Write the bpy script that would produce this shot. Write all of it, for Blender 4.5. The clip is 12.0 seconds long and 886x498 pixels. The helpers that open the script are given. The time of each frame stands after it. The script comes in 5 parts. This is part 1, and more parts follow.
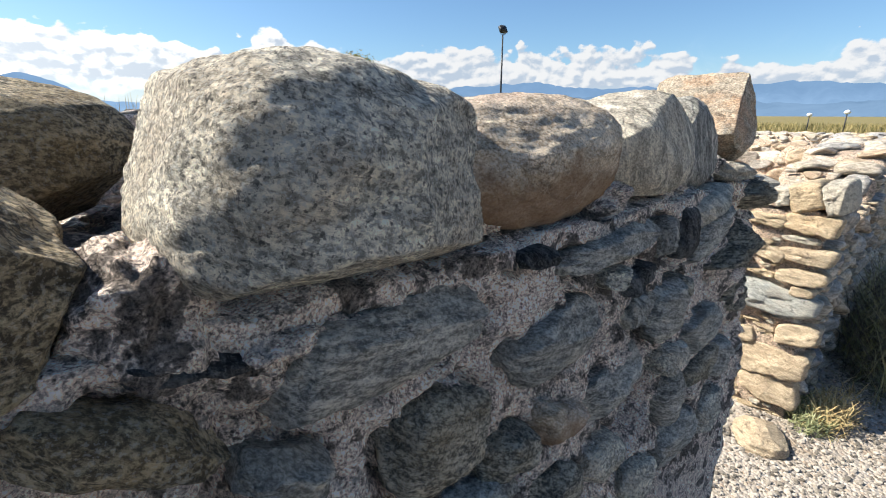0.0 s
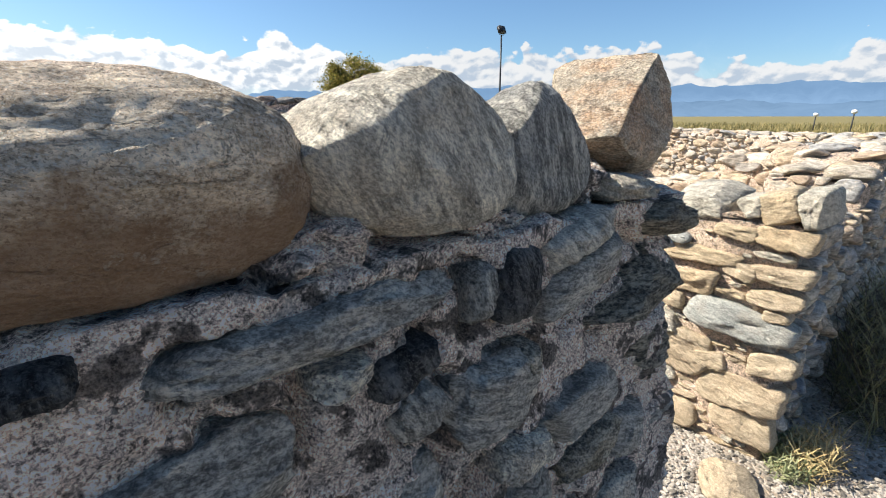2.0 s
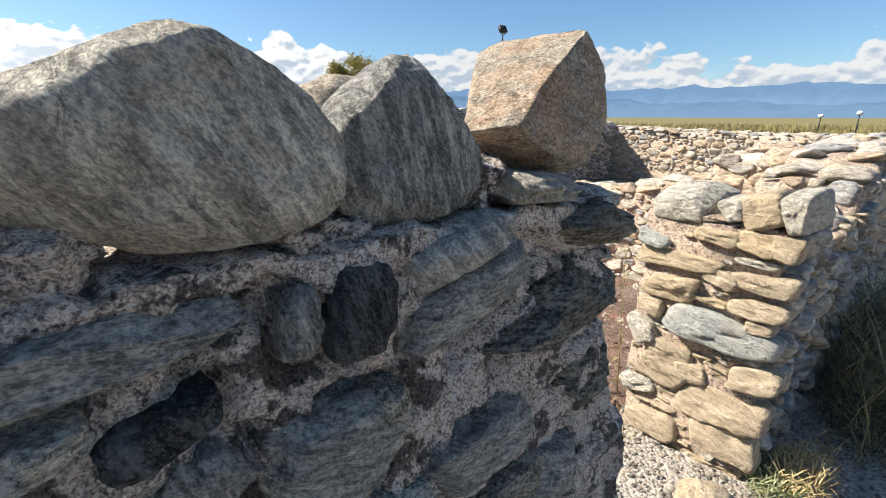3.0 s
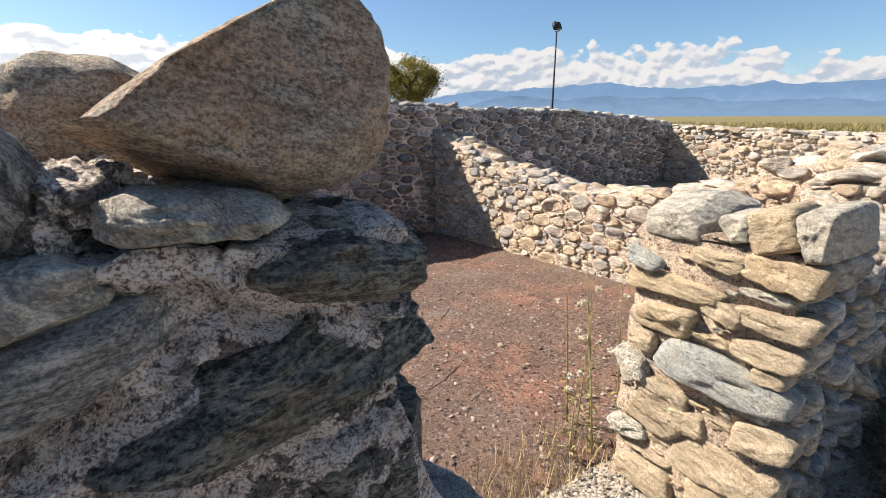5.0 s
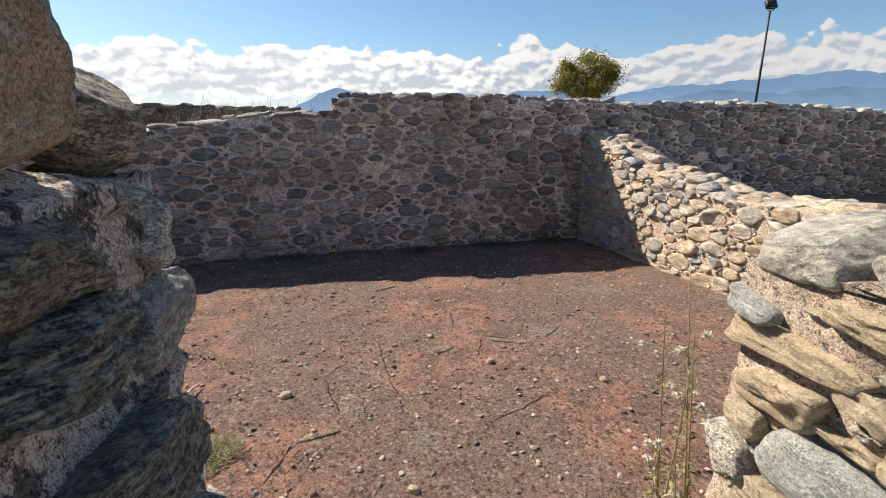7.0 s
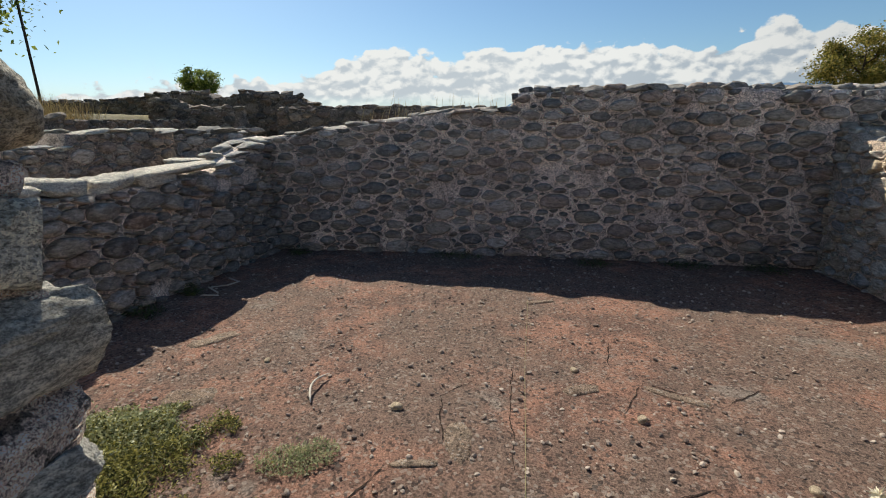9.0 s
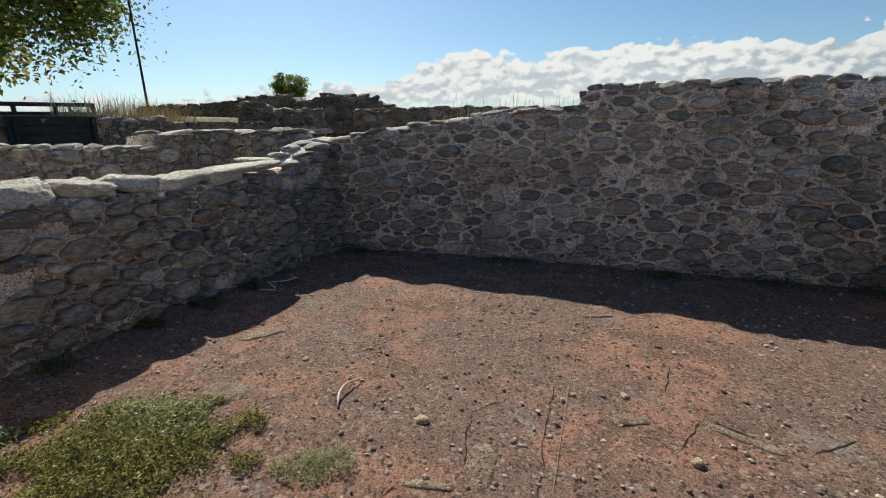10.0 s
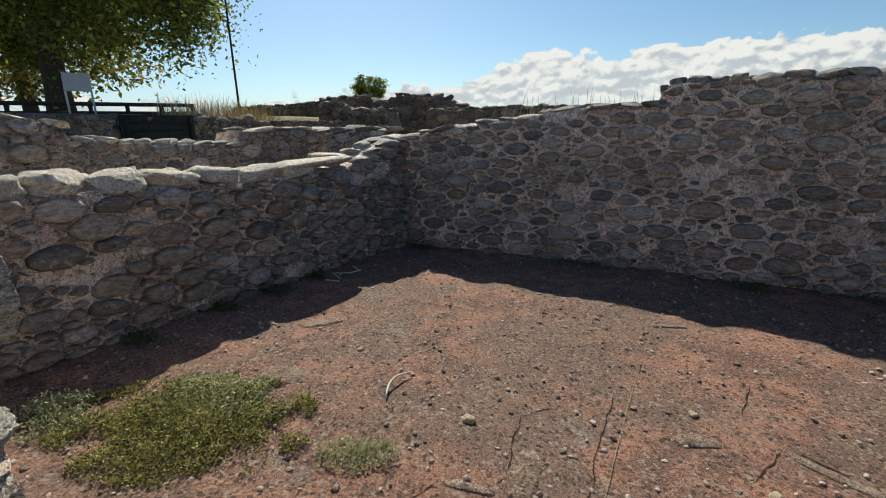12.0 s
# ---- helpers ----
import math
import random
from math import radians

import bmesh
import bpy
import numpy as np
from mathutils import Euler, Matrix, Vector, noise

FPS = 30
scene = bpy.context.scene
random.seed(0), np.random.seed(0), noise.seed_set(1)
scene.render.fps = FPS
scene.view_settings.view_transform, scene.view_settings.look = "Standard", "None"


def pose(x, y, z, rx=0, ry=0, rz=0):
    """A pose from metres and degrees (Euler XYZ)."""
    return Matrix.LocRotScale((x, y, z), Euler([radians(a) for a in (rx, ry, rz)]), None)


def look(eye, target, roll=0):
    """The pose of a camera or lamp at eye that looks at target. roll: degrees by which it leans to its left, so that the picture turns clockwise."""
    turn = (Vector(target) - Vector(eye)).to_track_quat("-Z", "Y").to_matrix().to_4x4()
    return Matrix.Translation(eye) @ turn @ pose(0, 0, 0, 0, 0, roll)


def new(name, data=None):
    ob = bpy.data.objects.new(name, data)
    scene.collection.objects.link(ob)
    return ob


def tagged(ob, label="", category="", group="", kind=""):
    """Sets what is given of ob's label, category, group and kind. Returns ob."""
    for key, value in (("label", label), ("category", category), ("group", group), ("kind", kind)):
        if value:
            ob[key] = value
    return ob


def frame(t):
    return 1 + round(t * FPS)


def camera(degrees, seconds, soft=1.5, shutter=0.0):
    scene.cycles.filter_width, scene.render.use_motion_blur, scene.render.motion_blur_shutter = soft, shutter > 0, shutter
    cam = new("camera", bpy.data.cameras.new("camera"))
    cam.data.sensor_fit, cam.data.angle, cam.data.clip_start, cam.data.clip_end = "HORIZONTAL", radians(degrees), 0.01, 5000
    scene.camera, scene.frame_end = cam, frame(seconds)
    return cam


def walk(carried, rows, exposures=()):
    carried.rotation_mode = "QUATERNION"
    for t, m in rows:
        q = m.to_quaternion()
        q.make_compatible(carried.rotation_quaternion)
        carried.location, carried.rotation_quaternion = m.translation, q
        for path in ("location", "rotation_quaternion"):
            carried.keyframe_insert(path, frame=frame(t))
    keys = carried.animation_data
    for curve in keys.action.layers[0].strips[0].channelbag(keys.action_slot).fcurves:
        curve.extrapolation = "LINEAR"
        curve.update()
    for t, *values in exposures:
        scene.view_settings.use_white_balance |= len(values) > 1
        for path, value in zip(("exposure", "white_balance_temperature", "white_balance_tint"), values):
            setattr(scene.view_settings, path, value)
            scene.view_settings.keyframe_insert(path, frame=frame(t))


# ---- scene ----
cam = camera(87.1, 12.0, soft=1.0)
PATH = [
    (0, (0.007, 0.01, 1.613), (1.307, 1.425, 1.06), 0.2),
    (0.5, (0.095, 0.023, 1.617), (1.391, 1.444, 1.066), 0.0),
    (1, (0.194, 0.027, 1.613), (1.487, 1.451, 1.063), -0.0),
    (1.5, (0.337, 0.01, 1.61), (1.625, 1.438, 1.062), -0.1),
    (2, (0.494, -0.019, 1.604), (1.778, 1.413, 1.058), -0.1),
    (2.5, (0.602, -0.034, 1.597), (1.883, 1.402, 1.049), 0.0),
    (3, (0.718, -0.042, 1.585), (1.992, 1.399, 1.04), 0.1),
    (3.5, (0.835, -0.039, 1.579), (2.106, 1.405, 1.032), 0.1),
    (3.7, (0.884, -0.039, 1.573), (2.148, 1.413, 1.029), 0.0),
    (5.3, (1.289, -0.107, 1.573), (2.319, 1.518, 1.028), -0.2),
    (5.5, (1.345, -0.113, 1.565), (2.327, 1.542, 1.021), -0.2),
    (6, (1.501, -0.102, 1.549), (2.339, 1.632, 1.007), -0.4),
    (6.5, (1.615, -0.091, 1.549), (2.292, 1.712, 1.008), -0.7),
    (7, (1.743, -0.043, 1.54), (2.202, 1.828, 0.999), -0.9),
    (7.2, (1.8, -0.016, 1.544), (2.169, 1.874, 1.005), -1.0),
    (8.8, (2.067, 0.307, 1.508), (1.792, 2.215, 0.977), -1.3),
    (9, (2.085, 0.348, 1.496), (1.733, 2.245, 0.97), -1.4),
    (9.5, (2.158, 0.451, 1.491), (1.646, 2.313, 0.972), -1.6),
    (10, (2.249, 0.549, 1.475), (1.592, 2.368, 0.963), -1.6),
    (10.5, (2.294, 0.603, 1.455), (1.538, 2.383, 0.947), -1.6),
    (11, (2.308, 0.625, 1.44), (1.478, 2.373, 0.936), -1.4),
    (11.5, (2.307, 0.632, 1.429), (1.422, 2.354, 0.927), -1.4),
    (12, (2.303, 0.632, 1.427), (1.372, 2.33, 0.926), -1.5),
]
walk(cam, [(t, look(eye, target, roll)) for t, eye, target, roll in PATH],
     exposures=((0, 1.06, 6450, 9), (3.7, 0.98, 6450, 9), (5.4, 0.96, 6750, 13), (7.1, 0.76, 6700, 11), (8.9, 0.46, 6550, 6), (12, 0.46, 6650, 5)))

# ---- light ----
SUN_EL, SUN_AZ = 41.5, -39.6
world = bpy.data.worlds.new("sky_world")
scene.world = world
world.use_nodes = True


class Nodes:
    """Short hand for building node trees."""

    def __init__(self, tree):
        self.t = tree
        tree.nodes.clear()

    def n(self, kind, **kw):
        node = self.t.nodes.new(kind)
        for k, v in kw.items():
            if k == "op":
                node.operation = v
            elif k == "blend":
                node.blend_type = v
            elif k == "dims":
                node.noise_dimensions = v
        return node

    def link(self, a, b):
        self.t.links.new(a, b)

    def put(self, sock, v):
        if hasattr(v, "is_output"):
            self.link(v, sock)
        elif v is not None:
            sock.default_value = v

    def math(self, op, a, b=None, c=None, clamp=False):
        m = self.n("ShaderNodeMath", op=op)
        m.use_clamp = clamp
        for i, v in enumerate((a, b, c)):
            self.put(m.inputs[i], v)
        return m.outputs[0]

    def vmath(self, op, a, b=None):
        m = self.n("ShaderNodeVectorMath", op=op)
        self.put(m.inputs[0], a)
        self.put(m.inputs[1], b)
        return m.outputs[0]

    def mix(self, f, a, b, blend="MIX"):
        m = self.n("ShaderNodeMix")
        m.data_type, m.blend_type = "RGBA", blend
        self.put(m.inputs[0], f)
        self.put(m.inputs[6], a)
        self.put(m.inputs[7], b)
        return m.outputs[2]

    def noise(self, vec, scale, detail=6.0, rough=0.6, distort=0.0):
        m = self.n("ShaderNodeTexNoise")
        self.put(m.inputs["Vector"], vec)
        m.inputs["Scale"].default_value = scale
        m.inputs["Detail"].default_value = detail
        m.inputs["Roughness"].default_value = rough
        m.inputs["Distortion"].default_value = distort
        return m.outputs["Fac"]

    def voronoi(self, vec, scale, feature="F1", out="Distance"):
        m = self.n("ShaderNodeTexVoronoi")
        m.feature = feature
        self.put(m.inputs["Vector"], vec)
        m.inputs["Scale"].default_value = scale
        return m.outputs[out]

    def ramp(self, f, *stops):
        m = self.n("ShaderNodeValToRGB")
        self.put(m.inputs[0], f)
        e = m.color_ramp.elements
        while len(e) < len(stops):
            e.new(0.5)
        for el, (p, c) in zip(e, stops):
            el.position = p
            el.color = (c, c, c, 1) if isinstance(c, (int, float)) else (*c, 1)
        return m.outputs[0]

    def smooth(self, v, lo, hi, a=0.0, b=1.0):
        m = self.n("ShaderNodeMapRange")
        m.interpolation_type = "SMOOTHSTEP"
        self.put(m.inputs[0], v)
        for i, x in enumerate((lo, hi, a, b)):
            self.put(m.inputs[i + 1], x)
        return m.outputs[0]

    def bump(self, height, strength, distance, normal=None):
        m = self.n("ShaderNodeBump")
        m.inputs["Strength"].default_value = strength
        m.inputs["Distance"].default_value = distance
        self.put(m.inputs["Height"], height)
        self.put(m.inputs["Normal"], normal)
        return m.outputs[0]


def build_sky():
    s = Nodes(world.node_tree)
    out, bg = s.n("ShaderNodeOutputWorld"), s.n("ShaderNodeBackground")
    sky = s.n("ShaderNodeTexSky")
    sky.sky_type, sky.sun_disc = "NISHITA", False
    sky.sun_elevation, sky.sun_rotation = radians(SUN_EL), radians(SUN_AZ % 360)
    sky.altitude, sky.air_density, sky.dust_density, sky.ozone_density = 400, 1.0, 0.9, 1.5
    d = s.n("ShaderNodeTexCoord").outputs["Generated"]
    sep = s.n("ShaderNodeSeparateXYZ")
    s.link(d, sep.inputs[0])
    x, y, z = sep.outputs
    az = s.math("ARCTAN2", x, y)
    # cumulus bank along the horizon: the tops follow a slow noise of the bearing
    flat = s.n("ShaderNodeCombineXYZ")
    s.link(az, flat.inputs[0])
    top = s.math("MULTIPLY_ADD", s.noise(flat.outputs[0], 3.6, 3.0, 0.55), 0.060, 0.090)
    west = s.smooth(az, -0.80, -0.25, -0.075, 0.0)
    east = s.smooth(az, 0.35, 1.25, 0.0, -0.024)
    top = s.math("ADD", s.math("ADD", top, west), east)
    st = s.n("ShaderNodeVectorMath", op="MULTIPLY")
    s.link(d, st.inputs[0])
    st.inputs[1].default_value = (1.0, 1.0, 1.5)
    sv = st.outputs[0]

    def billow(vec):
        """Rounded heaps: cells of three sizes with a frayed edge."""
        a = s.math("MULTIPLY", s.voronoi(vec, 19.0, "SMOOTH_F1"), 0.55)
        b = s.math("MULTIPLY", s.voronoi(vec, 47.0, "SMOOTH_F1"), 0.30)
        c = s.math("MULTIPLY", s.noise(vec, 75.0, 6.0, 0.6), 0.24)
        return s.math("SUBTRACT", s.math("ADD", c, 0.30), s.math("ADD", a, b))

    warp = s.n("ShaderNodeTexNoise")
    s.link(sv, warp.inputs["Vector"])
    warp.inputs["Scale"].default_value, warp.inputs["Detail"].default_value = 9.0, 4.0
    wv = s.n("ShaderNodeVectorMath", op="MULTIPLY_ADD")
    s.link(warp.outputs["Color"], wv.inputs[0])
    wv.inputs[1].default_value = (0.05, 0.05, 0.03)
    s.link(sv, wv.inputs[2])
    heap = billow(wv.outputs[0])
    sunward = billow(s.vmath("ADD", wv.outputs[0], (-0.004, 0.004, 0.012)))
    gaps = s.smooth(s.noise(sv, 5.0, 3.0, 0.5), 0.32, 0.60, -0.018, 0.012)
    edge = s.math("ADD", s.math("SUBTRACT", top, z), s.math("MULTIPLY_ADD", heap, 0.11, gaps))
    cover = s.smooth(edge, -0.001, 0.008)
    floor_line = s.smooth(s.math("ADD", z, s.math("MULTIPLY", heap, 0.02)), 0.034, 0.060)
    lit = s.smooth(s.math("SUBTRACT", s.math("MULTIPLY_ADD", z, 5.0, 0.05), s.math("MULTIPLY", s.math("SUBTRACT", sunward, heap), 4.2)), 0.05, 0.75)
    bright = s.mix(s.smooth(az, 0.1, 0.8), (8.6, 8.6, 8.6, 1), (6.0, 6.05, 6.15, 1))
    cloud = s.mix(lit, s.mix(s.smooth(az, -0.1, 0.6), (5.4, 5.9, 6.5, 1), (3.6, 4.2, 5.0, 1)), bright)
    tint = s.mix(1.0, sky.outputs[0], (0.72, 0.90, 1.05, 1), "MULTIPLY")
    wisp = s.math("MULTIPLY", s.smooth(z, 0.15, 0.04), s.smooth(s.noise(sv, 7.0, 8.0, 0.65, 0.6), 0.50, 0.72))
    c = s.mix(s.math("MULTIPLY", wisp, 0.30), tint, (6.4, 7.1, 7.6, 1))
    c = s.mix(s.math("MULTIPLY", s.smooth(z, 0.11, 0.0), 0.45), c, s.mix(s.smooth(az, 0.0, 0.9), (7.4, 7.9, 8.4, 1), (4.6, 5.7, 6.9, 1)))
    c = s.mix(s.math("MULTIPLY", cover, s.math("MULTIPLY_ADD", floor_line, 0.65, 0.35)), c, cloud)
    s.link(c, bg.inputs[0])
    bg.inputs[1].default_value = 0.072
    s.link(bg.outputs[0], out.inputs[0])


build_sky()
sun = new("sun", bpy.data.lights.new("sun", "SUN"))
sun.data.energy, sun.data.angle, sun.data.color = 5.0, radians(0.55), (1.0, 0.93, 0.82)
sun.matrix_world = look((0, 0, 0), (0.72, -0.87, -1.0))


# ---- materials ----
def surface(name, build, rough=0.9, spec=0.3):
    m = bpy.data.materials.new(name)
    m.use_nodes = True
    s = Nodes(m.node_tree)
    out, b = s.n("ShaderNodeOutputMaterial"), s.n("ShaderNodeBsdfPrincipled")
    s.link(b.outputs[0], out.inputs[0])
    b.inputs["Roughness"].default_value = rough
    b.inputs["Specular IOR Level"].default_value = spec
    col, nor, *more = build(s)
    s.put(b.inputs["Base Color"], col)
    s.put(b.inputs["Normal"], nor)
    if more:
        s.put(b.inputs["Roughness"], more[0])
    return m


def coords(s, kind="Object"):
    return s.n("ShaderNodeTexCoord").outputs[kind]


def gneiss(name, light, dark, tint, band=10.0, speck=1.0, lichen=0.3, contrast=1.0, fine=150.0, turn=(0.12, 0.2, 0.0), relief=1.0, stain=None, aspect=(2.6, 2.0, 1.0), lay=0.25, streak=1.0):
    """Close-up stone: banded, speckled with crystals, patches of a second tint, pale lichen, shade put into the colour
    of the pits.
    """

    light, dark = [(c[0] * 1.05, c[1] * 0.995, c[2] * 0.89) for c in (light, dark)]

    def build(s):
        v = coords(s)
        rnd = s.n("ShaderNodeObjectInfo").outputs["Random"]
        off = s.n("ShaderNodeVectorMath", op="ADD")
        s.link(v, off.inputs[0])
        comb = s.n("ShaderNodeCombineXYZ")
        for i in range(3):
            s.link(s.math("MULTIPLY", rnd, 7.0 + i), comb.inputs[i])
        s.link(comb.outputs[0], off.inputs[1])
        v = off.outputs[0]
        stretch = s.n("ShaderNodeMapping")
        s.link(v, stretch.inputs[0])
        stretch.vector_type = "TEXTURE"
        stretch.inputs["Scale"].default_value = aspect
        stretch.inputs["Rotation"].default_value = turn
        sv = stretch.outputs[0]
        bands = s.noise(sv, band * 12, 9.0, 0.70, 0.25)
        grains = s.noise(s.mix(0.5, v, sv), fine * 1.5, 4.0, 0.72, 0.25)
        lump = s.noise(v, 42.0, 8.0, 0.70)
        big = s.noise(v, 7.0, 6.0, 0.62)
        col = s.mix(s.smooth(s.math("ADD", s.math("MULTIPLY", grains, 1 - lay), s.math("MULTIPLY", bands, lay)), 0.5 - 0.085 / contrast, 0.5 + 0.085 / contrast), (*dark, 1), (*light, 1))
        col = s.mix(1.0, col, s.ramp(bands, (0.36, 1 - 0.36 * streak), (0.5, 1.05), (0.64, 1 + 0.42 * streak)), "MULTIPLY")
        col = s.mix(s.smooth(big, 0.46, 0.64), col, s.mix(0.6, col, s.mix(1.0, (*tint, 1), s.ramp(grains, (0.4, 0.6), (0.6, 1.3)), "MULTIPLY")))
        dots = s.noise(s.vmath("ADD", v, (3.0, 1.0, 2.0)), fine * 1.9, 3.0, 0.6)
        col = s.mix(s.math("MULTIPLY", s.smooth(dots, 0.55, 0.62), 0.7 * speck), col, (0.62, 0.60, 0.55, 1))
        col = s.mix(s.math("MULTIPLY", s.smooth(dots, 0.43, 0.36), 0.75 * speck), col, (0.03, 0.03, 0.032, 1))
        # thin dark partings along the foliation
        part_line = s.math("ABSOLUTE", s.math("SUBTRACT", s.noise(sv, band * 5, 6.0, 0.6, 0.8), 0.5))
        gate = s.smooth(s.noise(v, 16.0, 4.0, 0.6), 0.44, 0.58)
        crack_f = s.math("MULTIPLY", s.smooth(part_line, 0.012, 0.002), gate)
        col = s.mix(s.math("MULTIPLY", crack_f, 0.4), col, (0.018, 0.016, 0.015, 1))
        if stain:
            low = s.n("ShaderNodeSeparateXYZ")
            s.link(coords(s), low.inputs[0])
            ragged = s.math("ADD", low.outputs[2], s.math("MULTIPLY_ADD", s.noise(v, 11.0, 8.0, 0.68), 0.17, -0.085))
            col = s.mix(s.math("MULTIPLY", s.smooth(ragged, 0.030, -0.030), 0.80), col, (*stain, 1))
        li = s.smooth(s.noise(v, 19.0, 8.0, 0.75), 0.62, 0.66)
        col = s.mix(s.math("MULTIPLY", li, lichen), col, (0.55, 0.53, 0.46, 1))
        moss = s.smooth(s.noise(v, 12.0, 8.0, 0.72), 0.60, 0.68)
        col = s.mix(s.math("MULTIPLY", moss, 0.5 * lichen), col, (0.15, 0.12, 0.045, 1))
        # low spots of the bump are darkened in the colour, as relief shade
        hollow_shade = s.smooth(lump, 0.44, 0.30)
        col = s.mix(s.math("MULTIPLY", hollow_shade, 0.35), col, s.mix(0.8, col, (0.02, 0.018, 0.016, 1)))
        h = s.math("ADD", s.math("MULTIPLY", bands, 0.7), s.math("ADD", s.math("MULTIPLY", grains, 0.35), s.math("MULTIPLY", lump, 1.3)))
        h = s.math("SUBTRACT", h, s.math("MULTIPLY", crack_f, 0.35))
        return col, s.bump(h, 1.0, 0.013 * relief)

    return surface(name, build, 0.88, 0.3)


def fieldstone(name, source, *tones):
    """Stones of a wall: each takes its own tone by chance, with bands, stains and grain."""
    lime = (0.46, 0.385, 0.33, 1) if "grey" in name else (0.60, 0.49, 0.38, 1)

    def build(s):
        v = coords(s)
        if source == "island":
            rnd = s.n("ShaderNodeNewGeometry").outputs["Random Per Island"]
        else:
            rnd = s.n("ShaderNodeObjectInfo").outputs["Random"]
            v = s.vmath("ADD", coords(s, "Object"), s.n("ShaderNodeObjectInfo").outputs["Location"])
        m = s.n("ShaderNodeValToRGB")
        s.link(rnd, m.inputs[0])
        m.color_ramp.interpolation = "CONSTANT"
        e = m.color_ramp.elements
        while len(e) < len(tones):
            e.new(0.5)
        for i, c in enumerate(tones):
            e[i].position = i / len(tones)
            e[i].color = (*c, 1)
        p = s.n("ShaderNodeNewGeometry").outputs["Position"]
        st = s.n("ShaderNodeMapping")
        s.link(p, st.inputs[0])
        st.inputs["Scale"].default_value = (0.35, 0.35, 1.0)
        bands = s.noise(st.outputs[0], 45.0, 6.0, 0.65, 0.6)
        grain = s.noise(p, 130.0, 5.0, 0.75)
        blot = s.noise(p, 9.0, 5.0, 0.6)
        f = s.math("ADD", s.math("MULTIPLY", bands, 0.6), s.math("MULTIPLY", grain, 0.4))
        col = s.mix(1.0, m.outputs[0], s.ramp(f, (0.37, 0.32), (0.5, 0.98), (0.63, 1.8)), "MULTIPLY")
        col = s.mix(s.math("MULTIPLY", s.smooth(blot, 0.55, 0.7), 0.25), col, (0.27, 0.23, 0.17, 1))
        col = s.mix(s.math("MULTIPLY", s.smooth(s.noise(p, 28.0, 6.0, 0.7), 0.63, 0.7), 0.35), col, (0.46, 0.45, 0.40, 1))
        soot = s.math("MULTIPLY", s.smooth(s.noise(p, 1.5, 5.0, 0.6), 0.54, 0.68), s.smooth(s.noise(p, 7.0, 5.0, 0.65), 0.40, 0.60))
        col = s.mix(s.math("MULTIPLY", soot, 0.55 if "grey" in name else 0.1), col, (0.075, 0.058, 0.05, 1))
        # lime smeared over the faces when the joints were filled
        smear = s.math("MULTIPLY", s.smooth(s.noise(p, 13.0, 7.0, 0.68), 0.54, 0.62), 0.55)
        col = s.mix(smear, col, s.mix(1.0, lime, s.ramp(grain, (0.38, 0.5), (0.62, 1.4)), "MULTIPLY"))
        h = s.math("ADD", s.math("MULTIPLY", bands, 0.7), s.math("MULTIPLY", grain, 0.4))
        return col, s.bump(h, 0.9, 0.014)

    return surface(name, build, 0.9, 0.25)


def mortar_mat(name, pale, dull, grit=120.0, dark=0.25, relief=1.0):
    """Lime mortar with sand, small pebbles and black weathering; the shade of its pits is put into the colour."""

    def build(s):
        p = s.n("ShaderNodeNewGeometry").outputs["Position"]
        big = s.noise(p, 2.2, 6.0, 0.6)
        mid = s.noise(p, 21.0, 5.0, 0.62)
        crumb = s.noise(p, grit * 0.55, 6.0, 0.75)
        fine = s.noise(p, grit * 2.2, 4.0, 0.75)
        cell = s.voronoi(p, grit * 1.1, "F1", "Color")
        sep = s.n("ShaderNodeSeparateColor")
        s.link(cell, sep.inputs[0])
        col = s.mix(s.smooth(big, 0.36, 0.64), (*dull, 1), (*pale, 1))
        col = s.mix(1.0, col, s.ramp(crumb, (0.38, 0.30), (0.47, 0.95), (0.60, 1.35)), "MULTIPLY")
        col = s.mix(1.0, col, s.ramp(fine, (0.38, 0.45), (0.5, 1.0), (0.62, 1.5)), "MULTIPLY")
        col = s.mix(s.math("MULTIPLY", s.smooth(sep.outputs[0], 0.90, 0.95), 0.45), col, (0.55, 0.51, 0.46, 1))
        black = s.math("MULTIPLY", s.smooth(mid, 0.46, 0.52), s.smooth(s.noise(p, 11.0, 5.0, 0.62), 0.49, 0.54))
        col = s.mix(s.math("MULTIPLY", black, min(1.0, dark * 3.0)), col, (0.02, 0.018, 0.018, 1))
        # hollows of the bump are darkened: their occlusion is put into the colour
        pit_shade = s.smooth(mid, 0.42, 0.30)
        col = s.mix(s.math("MULTIPLY", pit_shade, 0.35 + dark), col, s.mix(0.8, col, (0.03, 0.026, 0.024, 1)))
        h = s.math("ADD", s.math("MULTIPLY", mid, 1.2), s.math("ADD", s.math("MULTIPLY", crumb, 1.2), s.math("MULTIPLY", fine, 0.25)))
        return col, s.bump(h, 1.0, 0.015 * relief)

    return surface(name, build, 0.95, 0.15)


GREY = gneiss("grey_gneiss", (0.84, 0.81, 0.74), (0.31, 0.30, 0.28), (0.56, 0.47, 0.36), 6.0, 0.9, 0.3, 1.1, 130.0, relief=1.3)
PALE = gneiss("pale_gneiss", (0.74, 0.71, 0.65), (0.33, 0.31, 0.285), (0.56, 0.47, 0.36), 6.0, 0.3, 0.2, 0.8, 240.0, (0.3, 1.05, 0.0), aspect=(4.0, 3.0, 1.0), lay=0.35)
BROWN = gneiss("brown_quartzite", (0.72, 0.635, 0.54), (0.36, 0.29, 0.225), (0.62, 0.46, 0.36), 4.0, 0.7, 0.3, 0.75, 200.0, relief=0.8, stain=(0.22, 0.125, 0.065))
